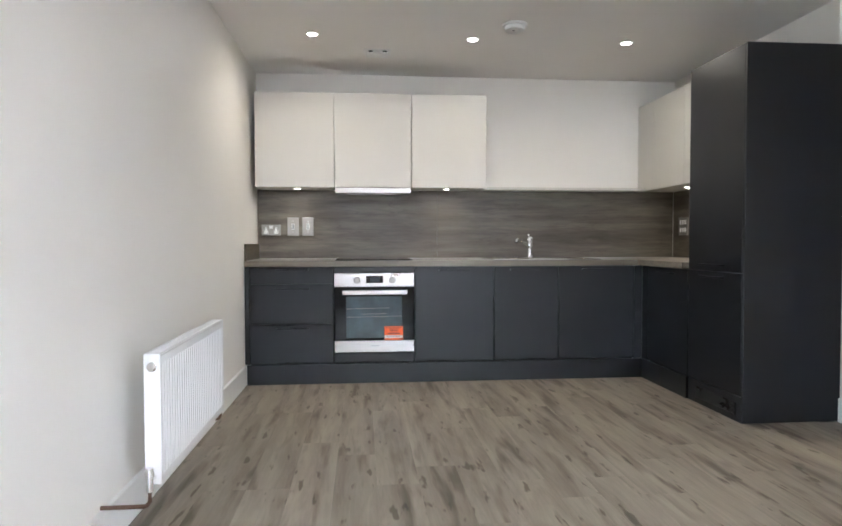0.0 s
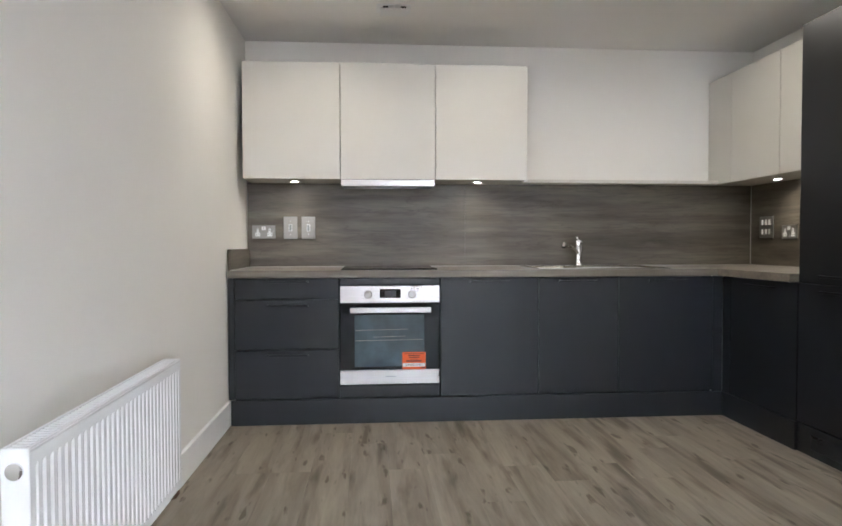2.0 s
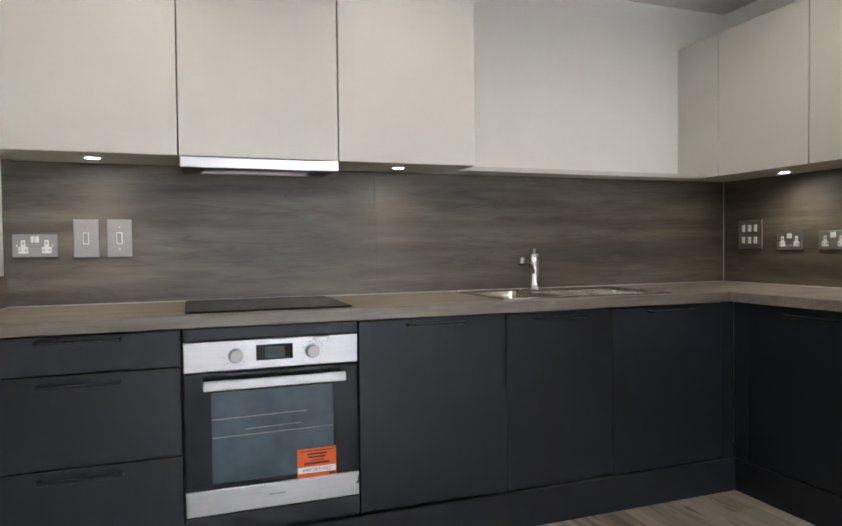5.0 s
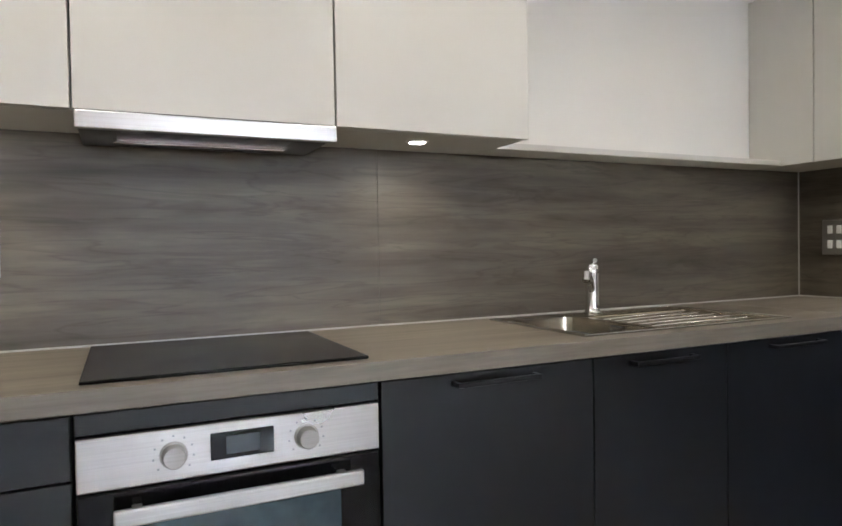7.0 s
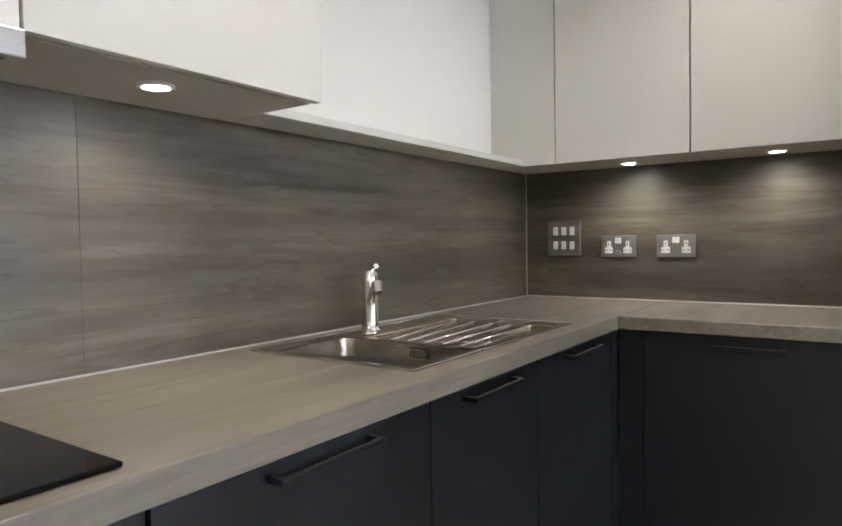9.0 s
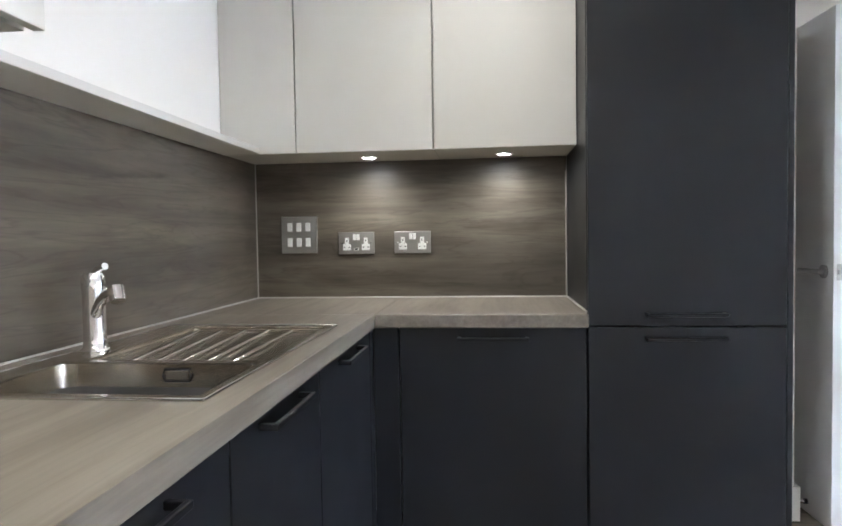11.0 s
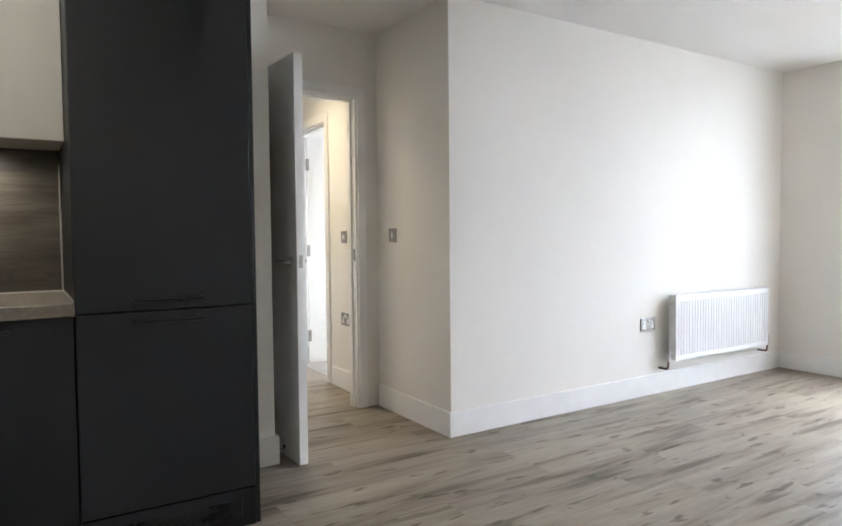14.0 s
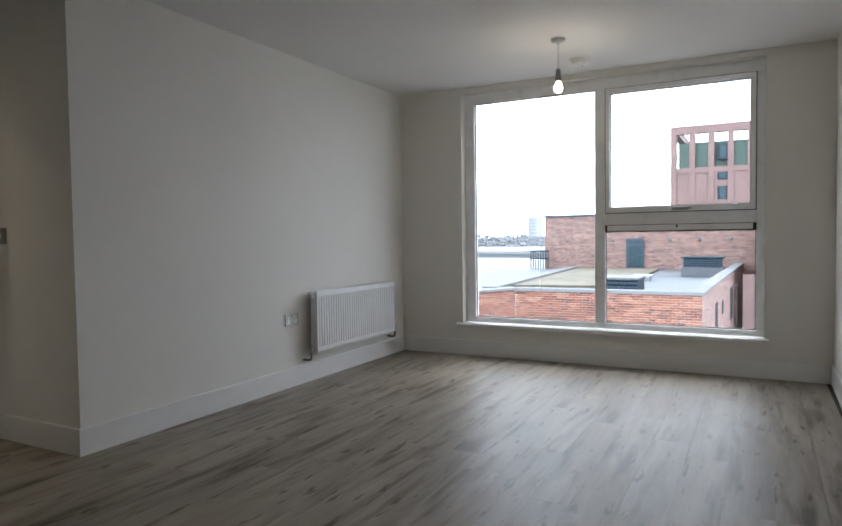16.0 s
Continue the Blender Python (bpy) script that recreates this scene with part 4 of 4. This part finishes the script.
# ---- doors ----
def casing(name, m, w, h, depth, label):
    """Lining and architraves of an opening w wide and h high; local x across, -y out, centred on the wall."""
    t = thing(name, (0, 0, 0), label, "door frame", kind="structure")
    half = depth / 2
    part("lining", boxes((-w / 2 - 0.03, -w / 2, -half, half, 0, h), (w / 2, w / 2 + 0.03, -half, half, 0, h), (-w / 2 - 0.03, w / 2 + 0.03, -half, half, h, h + 0.03), bevel=0.0015), GLOSS, t)
    part("stop_bead", boxes((-w / 2, -w / 2 + 0.012, -0.01, 0.02, 0, h), (w / 2 - 0.012, w / 2, -0.01, 0.02, 0, h), (-w / 2, w / 2, -0.01, 0.02, h - 0.012, h)), GLOSS, t)
    for y0, y1 in ((-half - 0.016, -half - 0.0005), (half + 0.0005, half + 0.016)):
        part("architrave", boxes((-w / 2 - 0.068, -w / 2 - 0.008, y0, y1, 0, h + 0.068), (w / 2 + 0.008, w / 2 + 0.068, y0, y1, 0, h + 0.068), (-w / 2 - 0.008, w / 2 + 0.008, y0, y1, h + 0.008, h + 0.068), bevel=0.003), GLOSS, t)
    t.matrix_basis = m
    return t


def leaf(name, m, w, h, label, grips=True, hinges=0):
    """A flush door leaf; hinge at local x = 0, leaf towards +x, 44 mm thick about y = 0."""
    t = thing(name, (0, 0, 0), label, "door", kind="structure")
    part("panel", box(bmesh.new(), 0.0, w, -0.022, 0.022, 0.008, h, 0.0015), GLOSS, t)
    if grips:
        x = w - 0.06
        for s in (-1, 1):
            bm = lathe(bmesh.new(), (x, s * 0.022, 1.003), [(0.026, 0.0), (0.026, s * 0.007), (0.012, s * 0.009), (0.0095, s * 0.03), (0.001, s * 0.03)], "y", 28)
            tube(bm, [(x, s * 0.03, 1.003), (x, s * 0.048, 1.003), (x - 0.006, s * 0.055, 1.003), (x - 0.12, s * 0.055, 1.003)], 0.0095, 14)
            part("lever_handle", bm, STEEL, t, "satin steel lever handle", smooth=True)
        part("latch_plate", boxes((w - 0.001, w + 0.0012, -0.010, 0.010, 0.972, 1.034), bevel=0.0005), STEEL, t)
        part("latch_bolt", boxes((w + 0.001, w + 0.009, -0.006, 0.006, 0.994, 1.012), bevel=0.002), STEEL, t)
    for z in (0.25, 1.0, 1.75)[:hinges]:
        part("hinge", boxes((-0.012, 0.016, -0.034, -0.0205, z - 0.05, z + 0.05), bevel=0.002), PLATE, t, "dull steel butt hinge")
    t.matrix_basis = m
    return t


casing("door_frame_1", pose(4.36, -2.6275, 0, 0, 0, -90), 0.755, 2.005, 0.12, "white painted door lining and architrave to the hall")
leaf("door_1", pose(4.285, -2.268, 0, 0, 0, 182.8), 0.785, 2.0, "white flush internal door standing open", True, 3)
casing("door_frame_2", pose(5.50, -3.225, 0, 0, 0, 0), 0.74, 1.99, 0.12, "white painted door lining in the hall wall")
leaf("door_2", pose(5.868, -3.31, 0, 0, 0, 262), 0.74, 1.98, "white flush internal door open into the next room", True, 3)
ks = thing("door_strike", (4.31, -3.03, 1.0), "small dull steel strike plate in the door lining", "strike plate")
part("strike", boxes((4.315, 4.345, -3.0062, -3.0045, 0.965, 1.04), bevel=0.0005), PLATE, ks)
ds = thing("door_stop", (3.545, -2.218, 0.075), "chrome door stop with a black rubber tip", "door stop")
part("stem", rod(bmesh.new(), (3.62, -2.216, 0.075), (3.62, -2.240, 0.075), 0.008, n=16), CHROME, ds, smooth=True)
part("rubber_tip", rod(bmesh.new(), (3.62, -2.240, 0.075), (3.62, -2.252, 0.075), 0.011, n=16), BLACK, ds, smooth=True)

# ---- outside ----
BRICK_A = brickwork("red_brick_face", (0.185, 0.074, 0.050), (0.088, 0.036, 0.028), (0.33, 0.29, 0.26))
BRICK_B = brickwork("pale_brick_face", (0.215, 0.112, 0.086), (0.082, 0.042, 0.036), (0.30, 0.26, 0.24))
MORTAR = plain("pale_mortar", (0.44, 0.40, 0.36), 0.95, vary=0.1, grain=30)
_k = Nodes("loose_brick").set(Roughness=0.9)
_info = _k.add("ObjectInfo")
_tone = _k.ramp(_info.outputs["Random"], [(0.0, (0.060, 0.028, 0.022)), (0.3, (0.135, 0.050, 0.032)), (0.7, (0.185, 0.076, 0.046)), (1.0, (0.225, 0.118, 0.080))])
_k.link(_k.mix(_tone, _k.ramp(_k.noise(_k.place(), 14.0, 5), [(0.3, (0.75, 0.75, 0.75)), (0.7, (1.15, 1.15, 1.15))]), 0.8, "MULTIPLY"), _k.b.inputs["Base Color"])
_k.bump(_k.noise(_k.place(), 60.0, 4), 0.4, 0.004)
BRICK_RED = _k.m
COPING = plain("pale_coping", (0.125, 0.13, 0.133), 0.6, gloss=0.1, vary=0.08)
MEMBRANE = plain("grey_roof_membrane", (0.115, 0.125, 0.133), 0.6, gloss=0.1, vary=0.15, wear=0.6)
SEDUM = plain("dry_sedum", (0.10, 0.088, 0.062), 0.95, vary=0.35, grain=6, wear=0.5)
DARK_METAL = plain("dark_louvre_metal", (0.02, 0.03, 0.038), 0.5, gloss=0.1, vary=0.15)
SLATE = plain("blue_grey_metal", (0.045, 0.065, 0.085), 0.45, gloss=0.1, vary=0.15)
GREEN_GLASS = plain("green_panel", (0.03, 0.075, 0.052), 0.35, vary=0.2, wear=0.4)
# red of the tower dulled and paled in the colour itself, for haze
RENDER_RED = plain("hazed_terracotta", (0.145, 0.094, 0.084), 0.8, vary=0.12, wear=0.4, grain=3)
WHITE_ROOF = plain("white_metal_roof", (0.2, 0.214, 0.226), 0.6, gloss=0.1, vary=0.1, wear=0.2)
GROUND = plain("grey_town_ground", (0.17, 0.18, 0.18), 0.95, vary=0.3, wear=0.05, grain=0.4)
# distance haze is put into the trees' pale blue-grey colour
FOLIAGE = plain("hazed_winter_trees", (0.15, 0.158, 0.165), 0.95, vary=0.3, wear=0.08, grain=0.5)
# far tower lightened to imitate haze; the roof hatch lid shares it
PALE_TOWER = plain("hazed_tower_pale", (0.30, 0.32, 0.34), 0.8, vary=0.06, wear=0.1)
DARK_GLASS = plain("dark_window", (0.03, 0.05, 0.06), 0.2, vary=0.2, bump=0, gloss=0.15)

structure("ground", boxes((-2500, 2500, -4000, -9, -16.2, -16)), GROUND, "grey town ground far below the window", "ground")


# the lower block with its parapet
roof = thing("lower_building", (3, -20, -16), "red brick lower block with a flat roof and pale coping", "building")
DECK = -1.05
front, back = -20.7, -41.2
TOP = -0.65
LOW = TOP - 12 * 0.075
FRONT = [(1.85, front), (7.40, front), (7.40, front - 0.35), (1.86, front - 0.35)]
RETURN = [(7.40, front), (11.1, -13.4), (11.4, -13.6), (7.65, front - 0.25)]
front_wall = part("front_wall", prism(bmesh.new(), FRONT, LOW, TOP), MORTAR, roof)
part("front_wall_base", prism(bmesh.new(), FRONT, -16, LOW), BRICK_A, roof)
return_wall = part("return_wall", prism(bmesh.new(), RETURN, LOW, TOP), MORTAR, roof)
part("return_wall_base", prism(bmesh.new(), RETURN, -16, LOW), BRICK_A, roof)
part("side_wall", prism(bmesh.new(), [(1.85, front), (2.17, front - 0.36), (1.56, back), (1.24, back)], -16, TOP), BRICK_B, roof)
part("front_coping", prism(bmesh.new(), [(1.79, front + 0.06), (7.44, front + 0.06), (7.44, front - 0.42), (1.79, front - 0.42)], TOP, TOP + 0.07), COPING, roof)
part("side_coping", prism(bmesh.new(), [(1.79, front - 0.42), (2.23, front - 0.42), (1.62, back), (1.18, back)], TOP, TOP + 0.07), COPING, roof)
part("return_coping", prism(bmesh.new(), [(7.36, front + 0.06), (11.06, -13.3), (11.5, -13.55), (7.65, front - 0.42)], TOP + 0.004, TOP + 0.074), COPING, roof)
part("front_drip", boxes((1.79, 7.44, front + 0.06, front + 0.075, TOP - 0.02, TOP + 0.06)), COPING, roof)
part("roof_deck", prism(bmesh.new(), [(2.1, front - 0.3), (7.4, front - 0.3), (22, -15), (16, back), (1.5, back)], DECK - 0.3, DECK), MEMBRANE, roof)
part("sedum_bed", prism(bmesh.new(), [(5.2, -27), (9.5, -26), (11.5, back + 0.7), (5.6, back + 0.7)], DECK, DECK + 0.12), SEDUM, roof)
part("paved_strip", prism(bmesh.new(), [(9.3, -24), (9.9, -24), (11.0, back + 0.7), (10.3, back + 0.7)], DECK + 0.12, DECK + 0.2), COPING, roof)
for z0, z1, y0, y1 in ((-2.27, -1.28, -24.7, -25.5), (-2.68, -1.28, -31.4, -32.8), (-3.34, -1.36, -34.7, -36.0), (-1.94, -1.44, -27.3, -27.8)):
    part("window", prism(bmesh.new(), [(1.85 + (y0 - front) * 0.0298 - 0.02, y0), (2.0, y0), (2.0, y1), (1.85 + (y1 - front) * 0.0298 - 0.02, y1)], z0, z1), DARK_GLASS, roof)

far = thing("upper_building", (6, -42, DECK), "pale red brick upper storey behind the flat roof", "building")
part("wall", boxes((0.55, 12.65, -44, -41.2, DECK - 0.2, 2.25)), BRICK_B, far)
part("wing", boxes((-3.0, 0.55, -44, -33, -16, 1.55)), BRICK_A, far)
part("coping", boxes((0.45, 12.75, -44.1, -41.1, 2.25, 2.36)), SLATE, far)
dr = part("door", boxes((6.55, 7.55, -41.2, -41.08, DECK, 0.83)), SLATE, far, "dark glazed roof door")
part("door_glass", boxes((6.68, 7.40, -41.08, -41.05, DECK + 0.2, 0.70)), DARK_GLASS, dr)
for x in (11.2, 8.35, 5.1, 3.5, 1.85):
    wl_ = part("wall_light", lathe(bmesh.new(), (x, -41.2, 0.76), [(0.10, 0.0), (0.10, 0.05), (0.06, 0.12), (0.001, 0.12)], "y", 16), COPING, far)
rv = thing("roof_vent", (2.9, -35.7, DECK), "dark louvred plant housing on a grey kerb", "roof vent", "roof vents")
part("kerb", boxes((1.95, 3.85, -36.5, -34.9, DECK, -0.58), bevel=0.02), MEMBRANE, rv)
part("housing", boxes((2.05, 3.72, -36.4, -35.0, -0.58, -0.14)), DARK_METAL, rv)
part("cap", boxes((1.92, 3.85, -36.5, -34.9, -0.14, -0.06), bevel=0.02), DARK_METAL, rv)
for k in range(4):
    part("slat", boxes((1.98, 3.78, -35.0, -34.93, -0.56 + k * 0.10, -0.51 + k * 0.10)), SLATE, rv)
rv = thing("roof_vent", (4.4, -24, DECK), "low dark louvred plant housing on the roof", "roof vent", "roof vents")
part("housing", boxes((4.0, 5.35, -24.6, -23.2, DECK, -0.44)), DARK_METAL, rv)
part("cap", boxes((3.95, 5.4, -24.7, -23.1, -0.44, -0.36), bevel=0.02), COPING, rv)
for k in range(3):
    part("slat", boxes((3.98, 5.37, -23.2, -23.12, -0.86 + k * 0.14, -0.80 + k * 0.14)), SLATE, rv)
rh = thing("roof_hatch", (5.2, -31.8, DECK), "low white roof hatch on the grey membrane", "roof hatch")
part("kerb", boxes((4.85, 5.55, -32.3, -31.4, DECK, DECK + 0.16), bevel=0.01), WHITE_ROOF, rh)
part("lid", boxes((4.8, 5.6, -32.35, -31.35, DECK + 0.16, DECK + 0.26), bevel=0.03), PALE_TOWER, rh)
rl = thing("roof_rail", (12.8, -40, DECK), "grey steel roof edge railing", "railing")
for k in range(8):
    part("post", boxes((12.2 + k * 0.16, 12.26 + k * 0.16, -40.5, -40.47, DECK, 0.1)), DARK_METAL, rl)
part("rail", boxes((12.15, 13.4, -40.52, -40.45, 0.06, 0.14)), DARK_METAL, rl)
part("rail", boxes((12.15, 13.4, -40.52, -40.45, -0.42, -0.34)), DARK_METAL, rl)

# the tower with its green top storey
tw = thing("tower_block", (3, -84, -16), "terracotta tower block with green panels at the top", "building")
part("wall", boxes((-9, 9.2, -96, -80.12, -16, 8.55)), RENDER_RED, tw)
part("crown", boxes((-9, 9.55, -80.9, -80, 12.4, 13.3), (8.75, 9.55, -96, -80.91, 12.4, 13.3)), RENDER_RED, tw)
part("band", boxes((-9, 9.55, -80.11, -80.02, 7.95, 8.55)), RENDER_RED, tw)
part("core", boxes((-8, 8.8, -95, -81.2, 8.55, 11.5)), GREEN_GLASS, tw)
for k in range(8):
    x = 9.55 - k * 1.98
    part("pier", boxes((x - 0.62, x, -80.9, -80, -16, 12.4)), RENDER_RED, tw)
for z, h in ((9.3, 1.75), (7.05, 1.5), (4.85, 1.5)):
    wn_ = part("window", boxes((3.40, 4.65, -80.9, -80.1, z, z + h)), DARK_METAL, tw)
    part("pane", boxes((3.75, 4.40, -80.1, -80.06, z + 0.18, z + h - 0.18)), DARK_GLASS, wn_)

# far roofs, trees and a far block
wh = thing("warehouse", (40, -110, -16), "long pale metal-roofed warehouse far below", "building")
part("wall", boxes((17, 120, -150, -75, -16, -5.2)), WHITE_ROOF, wh)
part("roof", prism(bmesh.new(), [(16.5, -74.5), (121, -74.5), (121, -151), (16.5, -151)], -5.2, -4.4), WHITE_ROOF, wh)
wh2 = thing("warehouse", (80, -220, -16), "pale metal-roofed warehouse in the distance", "building")
part("wall", boxes((30, 170, -260, -190, -16, -4.5)), WHITE_ROOF, wh2)
part("roof", boxes((29, 171, -261, -189, -4.5, -3.6)), WHITE_ROOF, wh2)
fb = thing("far_tower", (130, -410, -16), "far-off tower block on the horizon, paled to imitate haze", "building")
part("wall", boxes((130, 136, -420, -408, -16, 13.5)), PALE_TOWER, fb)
for k in range(9):
    part("window", boxes((130.6, 135.4, -408.0, -407.8, -6 + k * 2.1, -5.2 + k * 2.1)), WHITE_ROOF, fb)
rng = random.Random(7)
seed = bmesh.new()
bmesh.ops.create_icosphere(seed, subdivisions=1, radius=1.0)
knob_v, knob_f = [v.co.copy() for v in seed.verts], [[v.index for v in f.verts] for f in seed.faces]
seed.free()
verts, faces = [], []
for k in range(11000):
    y = -rng.uniform(280, 560)
    x = -y * rng.uniform(0.05, 0.62)
    r = rng.uniform(0.35, 1.1)
    m = Matrix.Translation((x, y, -9.5 + 2.2 * math.sin(x * 0.05) + 1.2 * math.sin(x * 0.21) + 8.5 * rng.random() ** 0.85)) @ Matrix.Diagonal((r * rng.uniform(0.8, 1.5), r, r * rng.uniform(0.6, 1.0), 1)) @ Euler((rng.random() * 6, rng.random() * 6, 0)).to_matrix().to_4x4()
    faces += [[i + len(verts) for i in face] for face in knob_f]
    verts += [m @ v for v in knob_v]
mesh = bpy.data.meshes.new("far_trees")
mesh.from_pydata(verts, [], faces)
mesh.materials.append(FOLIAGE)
tr = tagged(new("far_trees", mesh), "line of bare winter trees on the horizon, haze put into their grey")
tagged(tr, category="trees", kind="stuff")

# ---- floor planks ----
floor = structure("floor", boxes((-0.12, 6.72, YS - 0.3, 0.12, -0.15, -0.004)), SUBFLOOR, "grey-brown oak-effect vinyl plank floor", "floor")
structure("floor_carpet", boxes((4.72, 6.6, -4.7, -3.225, -0.004, 0.004)), CARPET, "pale grey carpet in the next room", "carpet")
rng = random.Random(3)
PW, PL, GAP = 0.184, 1.22, 0.0004
MESHES = {}


def plank(x0, x1, y0, y1):
    w, d = round(x1 - x0, 3), round(y1 - y0, 3)
    if (w, d) not in MESHES:
        bm = box(bmesh.new(), 0, w, 0, d, -0.004, 0.0)
        for v in bm.verts:
            if v.co.z > -0.001:
                v.co.x += 0.0003 if v.co.x < w / 2 else -0.0003
                v.co.y += 0.0003 if v.co.y < d / 2 else -0.0003
        bmesh.ops.recalc_face_normals(bm, faces=bm.faces)
        mesh = bpy.data.meshes.new("plank")
        bm.to_mesh(mesh)
        bm.free()
        mesh.materials.append(OAK)
        MESHES[(w, d)] = mesh
    ob = new("plank", MESHES[(w, d)])
    ob.parent = floor
    ob.location = (x0, y0, 0)


def lay(x0, x1, y0, y1):
    x = x0
    while x < x1 - 0.01:
        w = min(PW, x1 - x)
        y = y0 - PL * rng.choice([0.0, 0.33, 0.5, 0.66, 0.83, 0.17])
        while y < y1 - 0.01:
            a, b = max(y, y0), min(y + PL, y1)
            if b - a > 0.02:
                plank(x + GAP / 2, x + w - GAP / 2, a + GAP / 2, b - GAP / 2)
            y += PL
        x += w


lay(0.0, 3.496, YS, -0.55)
lay(3.496, 6.6, -3.225, -1.93)

# ---- brick courses of the parapet ----
BRICKS = {}


def brick(length):
    if length not in BRICKS:
        bm = box(bmesh.new(), 0, length, -0.012, 0.012, 0, 0.065)
        mesh = bpy.data.meshes.new("brick")
        bm.to_mesh(mesh)
        bm.free()
        mesh.materials.append(BRICK_RED)
        BRICKS[length] = mesh
    return BRICKS[length]


def courses(wall, a, b, rows, reach):
    """Stretcher-bond bricks along the face from a to b."""
    a, b = Vector(a), Vector(b)
    way = (b - a).normalized()
    turn = math.atan2(way.y, way.x)
    full = min((b - a).length, reach)
    for r in range(rows):
        d = -0.1125 if r % 2 else 0.0
        while d < full - 0.05:
            lo, hi = max(d, 0.0), min(d + 0.215, full)
            if hi - lo > 0.04:
                ob = new("brick", brick(round(hi - lo, 3)))
                ob.parent = wall
                p = a + way * lo
                ob.matrix_basis = Matrix.Translation(Vector((p.x, p.y, LOW + r * 0.075 + 0.005)) - ORIGIN[wall]) @ Matrix.Rotation(turn, 4, "Z")
            d += 0.225


courses(front_wall, (1.85, front), (7.40, front), 12, 9.0)
courses(return_wall, (7.40, front), (11.1, -13.4), 12, 4.5)
